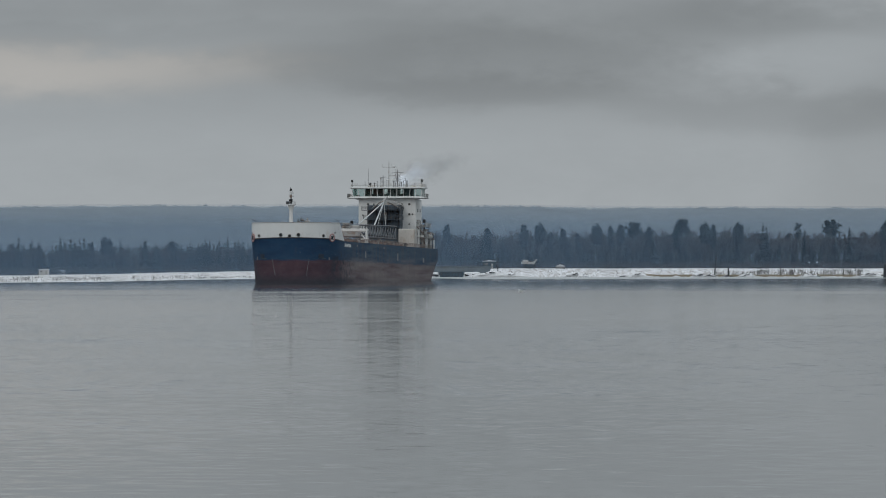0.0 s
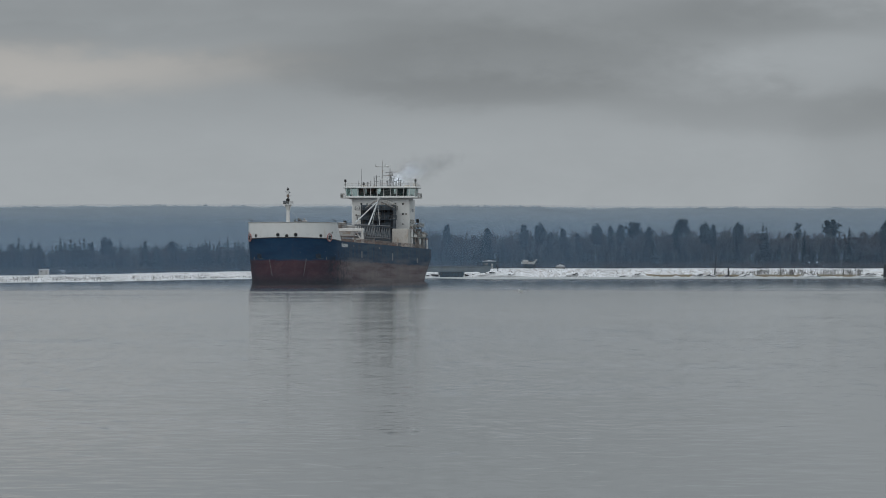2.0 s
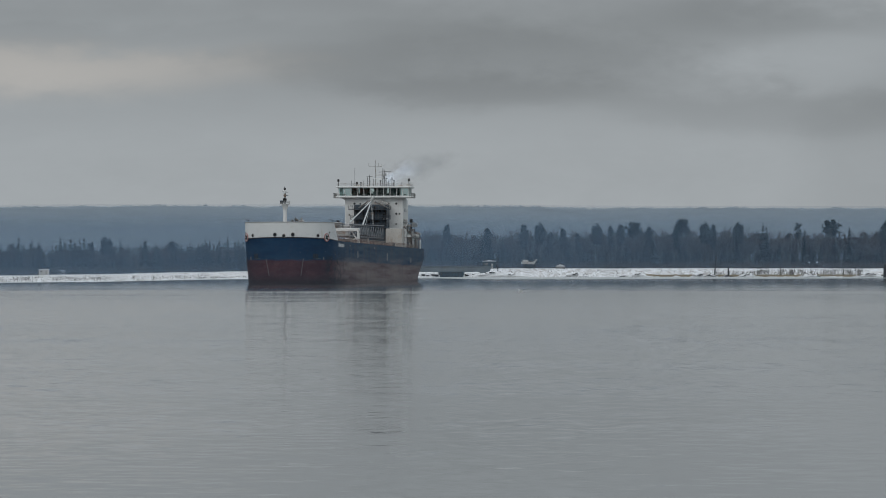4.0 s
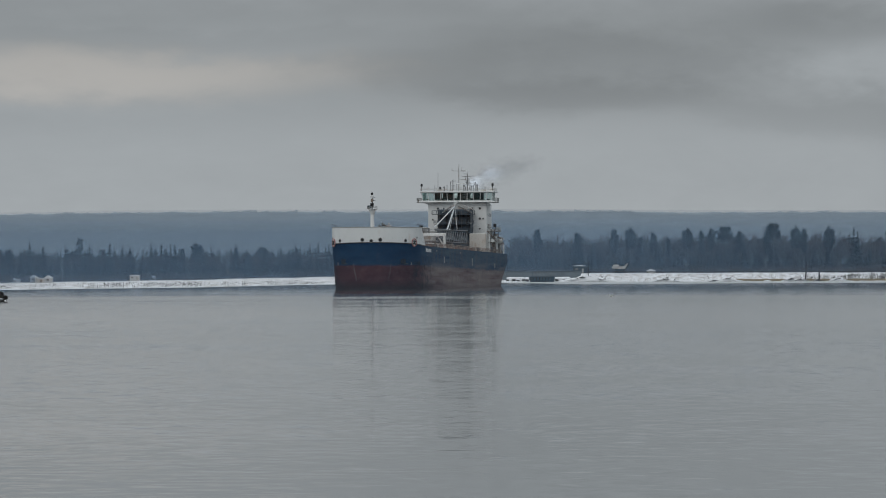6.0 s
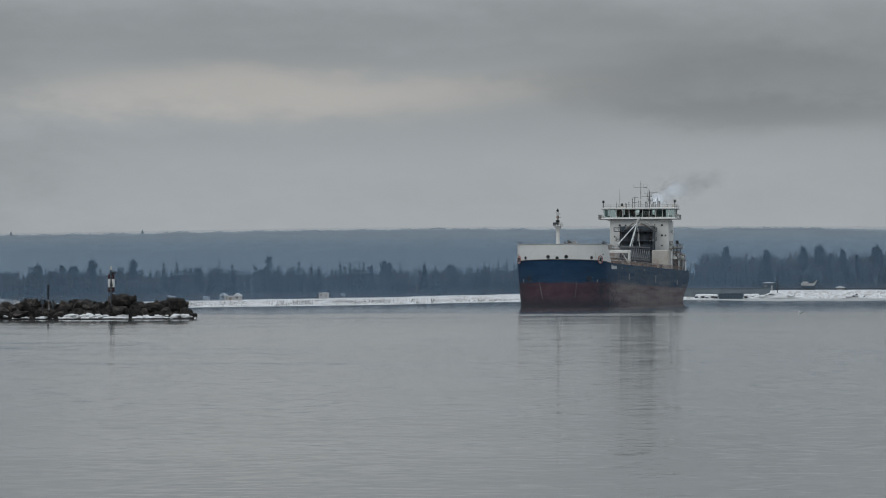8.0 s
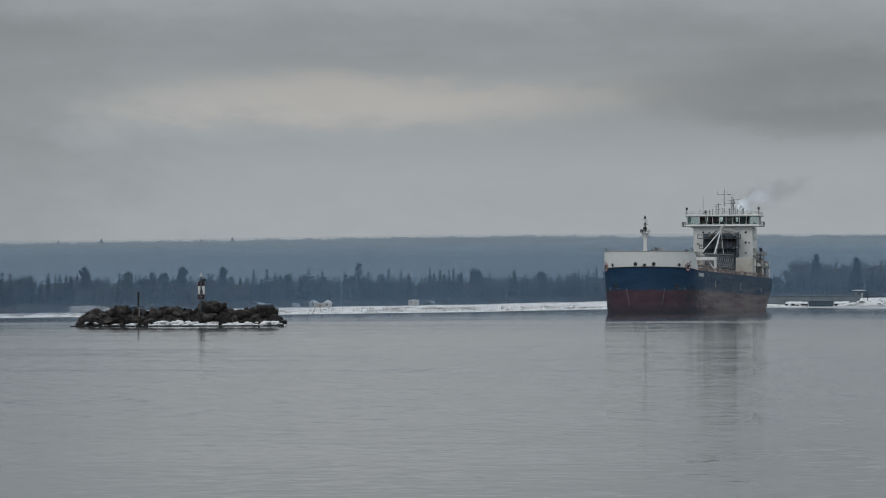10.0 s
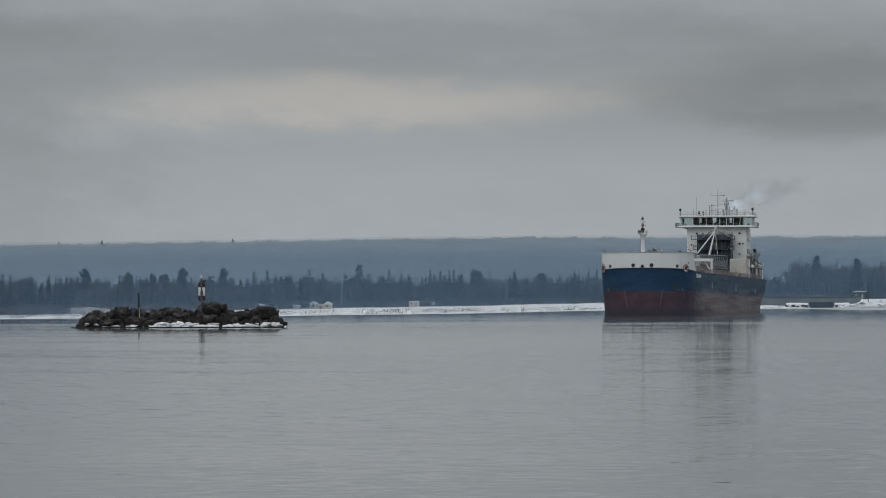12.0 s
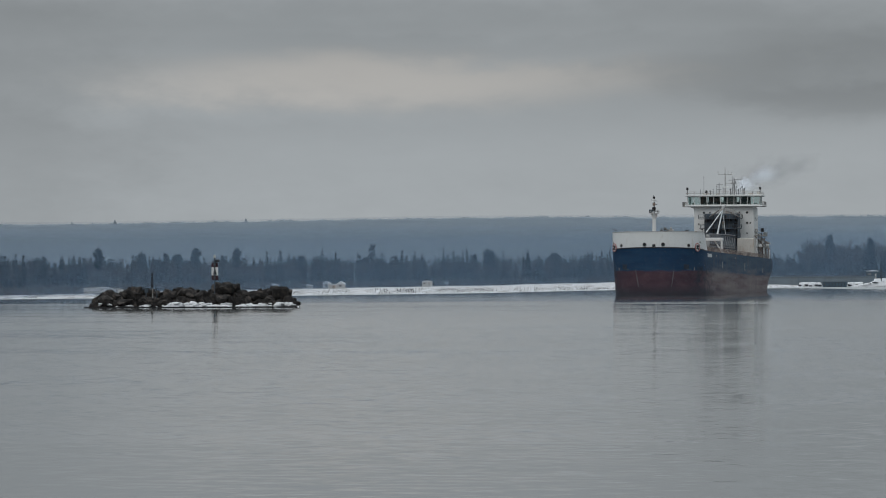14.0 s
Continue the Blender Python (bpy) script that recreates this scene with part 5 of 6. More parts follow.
def build_islet():
    rng = np.random.default_rng(31)
    base = at((ISLE_X0 + ISLE_X1) / 2, 0, ISLE_D)
    isle = thing("rock_islet", "low islet of dark boulders with snow along the waterline", "islet", m=Matrix.Translation((base.x, base.y, 0)))
    half = (ISLE_X1 - ISLE_X0) / 2 * STEP * ISLE_D
    meshes = [rock_mesh(rng) for _ in range(9)]
    # core of rubble, near black to paint the shade between the boulders
    bm = B()
    for i in range(60):
        x = rng.uniform(-half * 0.93, half * 0.93)
        ball(bm, (x, rng.uniform(-1, 5), rng.uniform(-0.6, 0.6)), rng.uniform(0.8, 1.5), 1)
    part("rubble", bm, CREVICE_ROCK, isle)

    def top(x):
        k = (x / half + 1) / 2 * 370
        pts = ((0, 0.4), (10, 0.7), (14, 2.2), (45, 2.5), (78, 3.1), (100, 3.1), (125, 2.8), (140, 3.2), (180, 3.3), (215, 2.9), (226, 4.2), (255, 4.2), (262, 3.4), (282, 2.4), (300, 3.0), (318, 3.1), (345, 3.2), (356, 2.2), (362, 0.8), (370, 0.4))
        for (a, za), (b, zb) in zip(pts, pts[1:]):
            if a <= k <= b:
                return za + (zb - za) * (k - a) / (b - a)
        return 0.6

    for i in range(140):
        x = -half * 0.97 + 2 * half * 0.97 * ((i * 0.618034) % 1.0)
        tp = top(x)
        layer = i % 3
        r = rng.uniform(0.6, 1.6) if layer else rng.uniform(0.7, 1.9)
        z = max(0.35, tp * (0.2, 0.55, 1.0)[layer] - r * 0.62)
        y = (-1.2, 0.4, 1.8)[layer] + rng.uniform(-0.6, 0.6)
        r = min(r, 0.45 + tp * 0.5)
        share("boulder", meshes[int(rng.integers(9))], isle, Matrix.LocRotScale((x, y, z), Euler(rng.uniform(0, 6.28, 3)), (r * rng.uniform(0.9, 1.5), r, r * rng.uniform(0.65, 0.95))))
    # chosen large stones: bearing from the left end, height of the centre, size
    for k, y, z, sx, sz in ((30, -1.6, 1.35, 2.0, 1.1), (72, -0.4, 2.0, 2.4, 1.2), (62, -2.0, 0.9, 2.2, 0.9), (112, -1.8, 1.1, 1.6, 1.1), (142, -0.8, 2.2, 1.6, 1.15), (180, 0.4, 2.4, 1.4, 1.0), (198, -0.9, 2.2, 1.4, 1.1),
                            (242, 0.0, 3.2, 2.0, 1.3), (240, -1.4, 1.6, 1.9, 1.2), (300, -0.4, 2.1, 2.2, 1.15), (318, -1.7, 1.3, 1.3, 0.9), (354, -1.2, 1.4, 1.0, 0.9)):
        share("boulder", meshes[int(rng.integers(9))], isle, Matrix.LocRotScale((-half + k / 370 * 2 * half, y, z), Euler((rng.uniform(-0.3, 0.3), rng.uniform(-0.3, 0.3), rng.uniform(0, 6))), (sx, sx * 0.8, sz)))
    bm = B()
    box(bm, -1.45, 1.45, -1.2, 1.2, -1.2, 1.2, 0.45)
    bmesh.ops.subdivide_edges(bm, edges=bm.edges[:], cuts=3, use_grid_fill=True)
    for v in bm.verts:
        v.co *= 1 + 0.10 * noise.noise(v.co * 1.3)
    block = part("block_boulder", bm, ROCK, isle)
    block.matrix_basis = pose(-half + 339 / 370 * 2 * half, -0.2, 2.55, 0, 2, 12)
    # shelf ice and snow caps along the waterline
    bm = B()
    k = 96

    def gap(i):
        """The shelf dips under water where open leads break it."""
        return 0.9 * min(1.0, max(0.0, (-0.25 if i > 35 else 0.10) - noise.noise((i * 0.31, 8.0, 0))) * 5)

    ring = []
    for j, (dy, z, dz) in enumerate(((-3.6, 0.24, 0.05), (-3.4, 0.44, 0.2), (-2.2, 0.58, 0.4), (-0.5, 0.6, 0.2))):
        ring.append([bm.verts.new(((i / k * 2 - 1) * half * 1.01, dy * (1 - abs(i / k * 2 - 1) ** 4 * 0.7) + 0.4 * noise.noise((i * 0.25, j, 0)), z + dz * noise.noise((i * 0.7, j, 3)) - gap(i))) for i in range(k + 1)])
    for a, b in zip(ring, ring[1:]):
        for i in range(k):
            bm.faces.new((a[i], a[i + 1], b[i + 1], b[i]))
    part("ice_shelf", bm, SNOW, isle, "snowy shelf ice at the foot of the stones", smooth=True)
    # black strip along the waterline below the ice
    bm = B()
    box(bm, -half * 1.03, half * 1.01, -3.75, -3.2, -0.3, 0.20, 0.03)
    part("wet_edge", bm, BLACK, isle)
    for i in range(84):
        f_ = rng.uniform(0.36, 1.0) if i % 6 else rng.uniform(0.04, 0.30)
        if 0.31 < f_ < 0.37:
            continue
        bm = B()
        ball(bm, (0, 0, 0), 1.0, 2)
        for v in bm.verts:
            v.co *= 1 + 0.65 * noise.noise(v.co * 1.9 + Vector((i, 0, 0))) + 0.2 * noise.noise(v.co * 5 + Vector((i, 0, 0)))
        lump = part("snow_lump", bm, SNOW, isle, smooth=True)
        s = 0.85 * rng.uniform(0.25, 0.85) ** 1.2
        lump.matrix_basis = Matrix.LocRotScale((-half + f_ * 2 * half * 0.985, -2.8 + rng.uniform(-0.3, 0.9), rng.uniform(0.25, 0.75)), Euler((0, 0, rng.uniform(0, 6))), (s * 1.5, s * 0.8, s * rng.uniform(0.42, 0.72) * (0.55 if f_ < 0.36 else 1)))
    return isle, half


ISLET, ISLE_HALF = build_islet()


def isle_point(k, y, z):
    base = at((ISLE_X0 + ISLE_X1) / 2, 0, ISLE_D)
    return Matrix.Translation((base.x - ISLE_HALF + k / 370 * 2 * ISLE_HALF, base.y + y, z))


def build_beacon():
    b = thing("beacon", "steel post beacon with red and white banded dayboards on the boulders", "beacon", m=isle_point(221, 0.3, 3.2))
    part("post", tube(B(), (0, 0, -0.8), (0, 0, 5.7), 0.115, sides=10), DARK, b)
    for i, (z0, z1) in enumerate(((1.75, 2.58), (2.60, 4.08), (4.10, 4.90))):
        board = part("dayboard", box(B(), -0.58, 0.62, 0.14, 0.22, z0, z1, 0.02), WHITE if i == 1 else RED, b, "white dayboard with a black triangle" if i == 1 else "dark red dayboard")
        if i == 1:
            bm = B()
            prism(bm, [(-0.28, 2.75), (0.36, 2.75), (0.12, 3.75), (-0.04, 3.75)], 0.105, 0.138)
            part("triangle", bm, BLACK, board)
        part("clamp", box(B(), -0.25, 0.25, 0.05, 0.139, (z0 + z1) / 2 - 0.06, (z0 + z1) / 2 + 0.06, 0.01), GREY, b)
    bm = B()
    tube(bm, (0, 0, 5.7), (0, 0, 6.0), 0.24, 0.24, 12)
    tube(bm, (0, 0, 6.0), (0, 0, 6.35), 0.22, 0.12, 12)
    part("lantern", bm, SIDING, b, "pale lantern with a domed lens")
    bm = B()
    box(bm, 0.1, 0.95, -0.15, 0.15, 5.0, 5.35, 0.04)
    part("solar_panel", bm, BLACK, b)
    tube_ = B()
    tube(tube_, (0, 0, 5.1), (0.5, 0, 5.1), 0.05, sides=6)
    part("bracket", tube_, GREY, b)


def build_light_stand():
    s = thing("signal_stand", "small steel frame with a dark signal lamp on the boulders", "signal lamp", m=isle_point(110, -0.6, 2.75))
    for x in (-0.95, 0.95):
        for y in (-0.5, 0.5):
            part("leg", tube(B(), (x, y, -1.2), (x, y, 0.85), 0.06, sides=6), DARK, s)
    part("table", box(B(), -1.05, 1.05, -0.6, 0.6, 0.80, 0.92, 0.02), DARK, s)
    part("battery_box", box(B(), -1.2, -0.55, -0.5, 0.3, 0.0, 0.85, 0.05), DARK, s)
    part("stem", tube(B(), (0.12, 0, 0.9), (0.08, 0, 2.4), 0.20, 0.13, 10), BLACK, s)
    for z in (2.35, 3.0):
        bm = B()
        tube(bm, (0.1, 0, z), (0.1, 0, z + 0.5), 0.22, 0.26, 10)
        part("lamp", bm, BLACK, s)
    part("brace", tube(B(), (0.3, -0.5, -1.1), (0.3, -0.5, 0.8), 0.07, sides=6), GREY, s)


build_beacon()
build_light_stand()


# ======== the far bank: huts, pier, poles, snow heaps ========
def stand(b, d):
    x = b * STEP * d
    return x, d, ground_z(x, d)


def build_hut(b, d, w, h, depth, label, name="hut", roof=0.8, group="", wall=None, lift=0.0):
    x, y, z = stand(b, d)
    z += lift
    t = thing(name, label, name, group, Matrix.Translation((x, y, z)))
    part("wall", box(B(), -w / 2, w / 2, 0, depth, -0.4 - lift, h, 0.03), wall or SIDING, t)
    bm = B()
    prism(bm, [(-w / 2 - 0.12, h), (w / 2 + 0.12, h), (w / 2 + 0.12, h + 0.12), (0, h + roof), (-w / 2 - 0.12, h + 0.12)], -0.15, depth + 0.15)
    part("roof", bm, ROOFING, t, "roof under snow")
    part("door", box(B(), w * 0.15, w * 0.15 + 0.7, -0.04, 0.0, 0, min(2.0, h * 0.8), 0.01), GREY, t)
    part("window", box(B(), -w * 0.35, -w * 0.35 + w * 0.22, -0.04, 0.0, h * 0.45, h * 0.75, 0.01), AERIAL, t)
    return t


build_hut(-707, woods_front(-707) - 54, 3.4, 1.45, 4, "small white hut with a snowy roof before the woods", roof=0.35, lift=0.45)
build_hut(-678, woods_front(-678) - 3, 3.4, 1.2, 3, "low pale shed under snow", "shed", 0.4, wall=GREY)


def build_cottage(b):
    """Two gabled wings joined by a low middle."""
    x, y, z = stand(b, woods_front(b) - 54)
    t = thing("cottage", "white cottage with two snowy gables before the woods", "cottage", m=Matrix.Translation((x, y, z)))
    for cx, h in ((-2.35, 1.6), (2.4, 1.45)):
        part("wing", box(B(), cx - 1.15, cx + 1.15, 0, 6, -0.5, h, 0.03), SIDING, t)
        bm = B()
        prism(bm, [(cx - 1.35, h), (cx + 1.35, h), (cx + 1.35, h + 0.14), (cx, h + 1.0), (cx - 1.35, h + 0.14)], -0.2, 6.2)
        part("gable_roof", bm, ROOFING, t, "gable roof under snow")
        part("window", box(B(), cx - 0.4, cx + 0.4, -0.05, -0.004, h - 0.85, h - 0.15, 0.01), AERIAL, t)
    part("middle", box(B(), -1.19, 1.24, 1.2, 5, -0.5, 1.2, 0.03), BEIGE, t)
    bm = B()
    prism(bm, [(-1.18, 1.2), (1.23, 1.2), (1.23, 1.55), (-1.18, 1.55)], 1.0, 5.1)
    part("low_roof", bm, ROOFING, t)
    part("door", box(B(), -0.4, 0.4, 1.14, 1.19, -0.4, 1.1, 0.01), GREY, t)


build_cottage(-874)
build_hut(-925, woods_front(-925) - 3, 5.0, 0.9, 4, "low shed covered in snow", "shed", 0.5)
build_hut(-985, woods_front(-985) - 3, 4.0, 1.2, 4, "grey shed half hidden by trees", "shed", 0.6)
# the trailer's dark wall colour paints the shadow below its roof
build_hut(82, woods_front(82) - 12, 5.6, 3.0, 3, "camper trailer with a snowy roof parked under the trees", "trailer", 0.5, wall=CRIB)
build_hut(208, woods_front(208) - 12, 3.8, 0.9, 4, "low grey shed by the woods", "shed", 0.9)


def build_boat(b):
    x, y, z = stand(b, woods_front(b) - 12)
    z += 0.5
    t = thing("beached_boat", "pale boat laid up on the snowy bank under the trees", "boat", m=Matrix.Translation((x, y, z)))
    bm = B()
    prism(bm, [(-3.4, 1.4), (2.0, 1.2), (3.4, 3.5), (2.9, 3.5), (1.7, 2.3), (-3.4, 2.3)], 0, 2.0)
    part("hull", bm, GREY, t)
    part("cabin", box(B(), -2.8, -0.4, 0.3, 1.7, 2.3, 3.0, 0.1), SIDING, t)
    part("cradle", box(B(), -2.0, 1.8, 0.4, 1.6, -1.0, 1.4, 0.05), CRIB, t)


build_boat(153)
build_hut(-1404, woods_front(-1404) - 3, 2.4, 0.7, 3, "low white shed at the edge of the woods", "shed", 0.35)

def build_pier():
    d = 1886
    p = thing("pier", "long grey concrete pier along the bank", "pier", m=Matrix.Translation((0, d, 0)))
    s = STEP * d
    part("wall", box(B(), -210 * s, 78 * s, 8, 14, 0.2, 4.1, 0.08), CONCRETE, p)
    part("kerb", box(B(), -210 * s, 90 * s, 7.7, 14.3, 4.1, 4.3, 0.05), CONCRETE, p)
    for i in range(6):
        part("joint", box(B(), (-190 + i * 47) * s, (-190 + i * 47) * s + 0.10, 7.93, 8.0, 1.2, 4.1), CRIB, p)
    bm = B()
    prism(bm, [(78 * s, 0.5), (78 * s, 4.1), (86 * s, 4.1), (81 * s, 0.5)], 8, 14)
    part("end_wall", bm, CONCRETE, p)
    c = thing("dock_crib", "dark steel crib at the water's edge", "dock", m=Matrix.Translation((15 * s, d - 12, 0)))
    part("body", box(B(), -21 * s, 21 * s, 0, 8, -1, 2.1, 0.1), CRIB, c)
    for i in range(8):
        part("plank", box(B(), (-21 + i * 5.4) * s, (-21 + i * 5.4 + 0.8) * s, -0.12, 0, -0.6, 2.05, 0.02), TIMBER, c)
    part("cap", box(B(), -21.6 * s, 21.6 * s, -0.2, 8.2, 2.1, 2.22, 0.03), CRIB, c)


build_pier()


def build_snowy_dock(b0, b1, seed):
    """Low dock buried in trampled snow, with its timber edge showing in places."""
    d, s = 1874, STEP * 1874
    t = thing("snowy_dock", "low dock under a thick crust of broken snow", "dock", m=Matrix.Translation(((b0 + b1) / 2 * s, d, 0)))
    half = (b1 - b0) / 2 * s
    part("body", box(B(), -half, half, 0.4, 7, -1, 1.2, 0.1), CRIB, t)
    bm = B()
    nx, prof = 44, ((-0.15, 0.25), (-0.1, 0.9), (0.1, 1.5), (0.9, 1.85), (3.5, 1.95), (7.2, 1.9), (7.4, 1.0))
    rows_ = []
    for y, z in prof:
        row = []
        for i in range(nx + 1):
            x = -half + 2 * half * i / nx
            k = noise.noise((x * 0.9 + seed, y, z * 2)) + 0.6 * noise.noise((x * 2.3 + seed, y * 2, z * 3))
            edge = min(1.0, min(i, nx - i) / 3 + 0.35)
            row.append(bm.verts.new((x, y - 0.25 * k, max(0.1, (z + 0.2 * k) * edge))))
        rows_.append(row)
    for r0, r1 in zip(rows_, rows_[1:]):
        for i in range(nx):
            bm.faces.new((r0[i], r0[i + 1], r1[i + 1], r1[i]))
    part("snow_crust", bm, SNOW, t)
    rng = np.random.default_rng(int(seed * 7))
    for i in range(9):
        bm = B()
        x = rng.uniform(-half, half * 0.9)
        box(bm, x, x + rng.uniform(0.3, 1.4), -0.5, 0.0, rng.uniform(0.3, 0.6), rng.uniform(0.8, 1.2), 0.05)
        part("timber", bm, TIMBER, t)


build_snowy_dock(-49, -7, 1.3)
build_snowy_dock(37, 66, 4.1)


def build_shore_ice():
    """A sheet of grey ice fast to the bank, wide towards the pier and narrow elsewhere."""
    bm = B()
    near, far = [], []
    for i in range(121):
        x = -420 + i * 7
        k = bearing(x, 1880)
        width = 14 + 210 * max(0.0, min(1.0, (x + 40) / 60)) * (1 - 0.35 * max(0.0, min(1.0, (x - 60) / 120)))
        width *= 1 + 0.25 * noise.noise((x * 0.012, 4, 4)) + 0.12 * noise.noise((x * 0.06, 4, 8))
        d = shore_at(k)
        far.append((k * STEP * (d + 4), d + 4, 0.07))
        near.append((k * STEP * (d - width), d - width, 0.05))
    strip(bm, near, far)
    tagged(mesh_object("shore_ice", bm, ICE), "sheet of grey ice fast to the snowy bank", "ice", kind="structure")


build_shore_ice()


def build_pole(b, d, e0, e1, lean, r, label, arm=False):
    x, y, z = stand(b, d)
    top = at(b, e1, d).z - z
    t = thing("pole", label, "pole", m=Matrix.Translation((x, y, z)))
    part("shaft", tube(B(), (0, 0, -0.5), (lean, 0, top), r, r * 0.7, 8), TIMBER, t)
    if arm:
        part("crossarm", box(B(), lean - 0.9, lean + 0.9, -0.1, 0.1, top - 0.8, top - 0.6, 0.02), TIMBER, t)


build_pole(97, 1868, 0, 9, 0.1, 0.20, "dark timber mooring pole by the water")
build_pole(480, 1882, 0, 10, 0.8, 0.28, "leaning dead timber pole by the water")
build_pole(505, 1880, 0, -9, 0, 0.35, "short dark timber pile by the water")
build_pole(782, 1800, 0, -5, 0, 0.7, "thick dark timber dolphin in the water")
build_pole(-1025, woods_front(-1025) - 4, 0, 16, 0, 0.13, "grey utility pole by the woods", True)
build_pole(-1180, woods_front(-1180) - 4, 0, 12, 0, 0.12, "grey utility pole by the woods", True)
build_pole(-882, woods_front(-882) - 4, 0, 22, 0, 0.12, "grey utility pole by the woods", True)
build_pole(290, 2000, 0, 18, 0, 0.12, "grey utility pole by the woods")


def build_fence(b0, b1, label):
    """Low posts with one rail along the brow of the bank."""
    def spot(k):
        d = woods_front(k) - 13
        x, y, z = stand(k, d)
        return Vector((x, y, z))

    o = spot(b0)
    t = thing("fence", label, "fence", m=Matrix.Translation(o))
    me = bpy.data.meshes.new("post")
    bm = box(B(), -0.16, 0.16, -0.16, 0.16, -0.3, 0.85, 0.02)
    bm.to_mesh(me)
    bm.free()
    me.materials.append(TIMBER)
    n_ = int(abs(b1 - b0) / 13)
    pts = [spot(b0 + (b1 - b0) * i / n_) - o for i in range(n_ + 1)]
    for p in pts:
        share("post", me, t, Matrix.Translation(p))
    for p, q in zip(pts, pts[1:]):
        part("rail", tube(B(), p + Vector((0, 0, 0.62)), q + Vector((0, 0, 0.62)), 0.13, sides=4), TIMBER, t)


build_fence(96, 860, "low dark post and rail fence on the snowy bank")
build_fence(-585, -345, "low dark post and rail fence before the woods")


def build_round_sign(b, e, r, label):
    d = woods_front(b) - 10
    x, y, z = stand(b, d)
    h = at(b, e, d).z - z
    t = thing("round_sign", label, "sign", m=Matrix.Translation((x, y, z)))
    part("post", tube(B(), (0, 0, -0.4), (0, 0, h), 0.035, sides=6), TIMBER, t)
    part("disc", tube(B(), (0, -0.12, h), (0, -0.06, h), r, sides=16), SIDING, t)


for b_, e_, r_ in ((-632, -10, 0.24), (-609, -10, 0.22), (-531, -10.5, 0.28), (648, -1, 0.30), (662, -1, 0.36), (-1075, -16, 0.2)):
    build_round_sign(b_, e_, r_, "small white round sign on a post by the woods")


def build_heap(b, d, w, h, seed):
    x, y, z = stand(b, d)
    t = thing("snow_heap", "heap of snow and broken stone at the water's edge", "snow heap", "snow heaps along the shore", Matrix.Translation((x, y, max(z, 0.0))))
    bm = B()
    bmesh.ops.create_icosphere(bm, subdivisions=4, radius=1.0)
    for v in bm.verts:
        k = 1 + 0.35 * noise.noise(v.co * 1.7 + Vector((seed, 0, 0))) + 0.12 * noise.noise(v.co * 6 + Vector((seed, 0, 0)))
        v.co = Vector((v.co.x * w / 2 * k, v.co.y * 3 * k, max(-0.3, v.co.z) * 0.95 * h * k * (1 - 0.82 * min(1.0, abs(v.co.x) ** 0.8))))
    part("snow", bm, SNOW, t, smooth=True)
    rng = np.random.default_rng(int(seed * 10))
    bm = B()
    bmesh.ops.create_icosphere(bm, subdivisions=3, radius=1.0)
    for v in bm.verts:
        k = 1 + 0.4 * noise.noise(v.co * 2.2 + Vector((0, seed, 0)))
        v.co = Vector((v.co.x * w * 0.46 * k, -2.2 + v.co.y * 2.6 * k, max(-0.3, v.co.z) * 0.13 * k))
    part("ledge", bm, ROCK, t, "low dark ledge at the waterline")
    for i in range(9):
        bm = B()
        ball(bm, (0, 0, 0), 1, 2)
        for v in bm.verts:
            v.co *= 1 + 0.5 * noise.noise(v.co * 1.6 + Vector((i + seed, 0, 0)))
        r = rng.uniform(0.16, 0.34)
        st = part("stone", bm, ROCK, t)
        fx = rng.uniform(-0.35, 0.35) * (0.4 if i < 4 else 1)
        st.matrix_basis = Matrix.LocRotScale((fx * w, -2.9 + abs(fx) * 3, (0.45 + 0.4 * rng.random()) * h * (1 - 1.6 * abs(fx))), Euler((0, rng.normal(0, 0.2), rng.uniform(0, 6))), (r * 2.4, r, r * 0.5))


for b, d, w, h, sd in ((95, 1870, 25, 2.9, 1.0), (234, 1874, 12, 2.2, 3.0), (345, 1874, 11, 2.0, 4.0), (455, 1876, 9, 1.5, 5.0), (473, 1874, 7, 1.3, 6.0), (500, 1868, 5, 0.9, 7.5),
                       (540, 1876, 10, 1.9, 8.0), (650, 1876, 10, 1.7, 9.0), (755, 1874, 14, 2.2, 10.0), (320, 1876, 6, 0.9, 13.0)):
    build_heap(b, d, w, h, sd)


def build_knoll():
    x, y, z = stand(-1293, woods_front(-1293) - 14)
    t = thing("snowy_knoll", "low snow-covered knoll with dead brush before the woods", "knoll", m=Matrix.Translation((x, y, z)))
    bm = B()
    bmesh.ops.create_icosphere(bm, subdivisions=4, radius=1.0)
    for v in bm.verts:
        v.co = Vector((v.co.x * 8.0, v.co.y * 9, max(-0.1, v.co.z) * 1.8)) * (1 + 0.12 * noise.noise(v.co * 3))
    part("mound", bm, BRUSHY, t, smooth=True)
    rng = np.random.default_rng(15)
    vs, fs = [], []
    for _ in range(420):
        a, r = rng.uniform(0, 6.28), math.sqrt(rng.random()) * 0.96
        px, py, pz = 8 * r * math.cos(a), 9 * r * math.sin(a), 1.7 * math.sqrt(1 - r * r)
        h, k = rng.uniform(0.25, 0.9), len(vs)
        vs += [(px - 0.05, py, pz - 0.2), (px + 0.05, py, pz - 0.2), (px + rng.normal(0, 0.2) * h, py, pz + h)]
        fs.append((k, k + 1, k + 2))
    new("dead_stalks", tree_mesh("dead_stalks", vs, fs, REED)).parent = t


build_knoll()


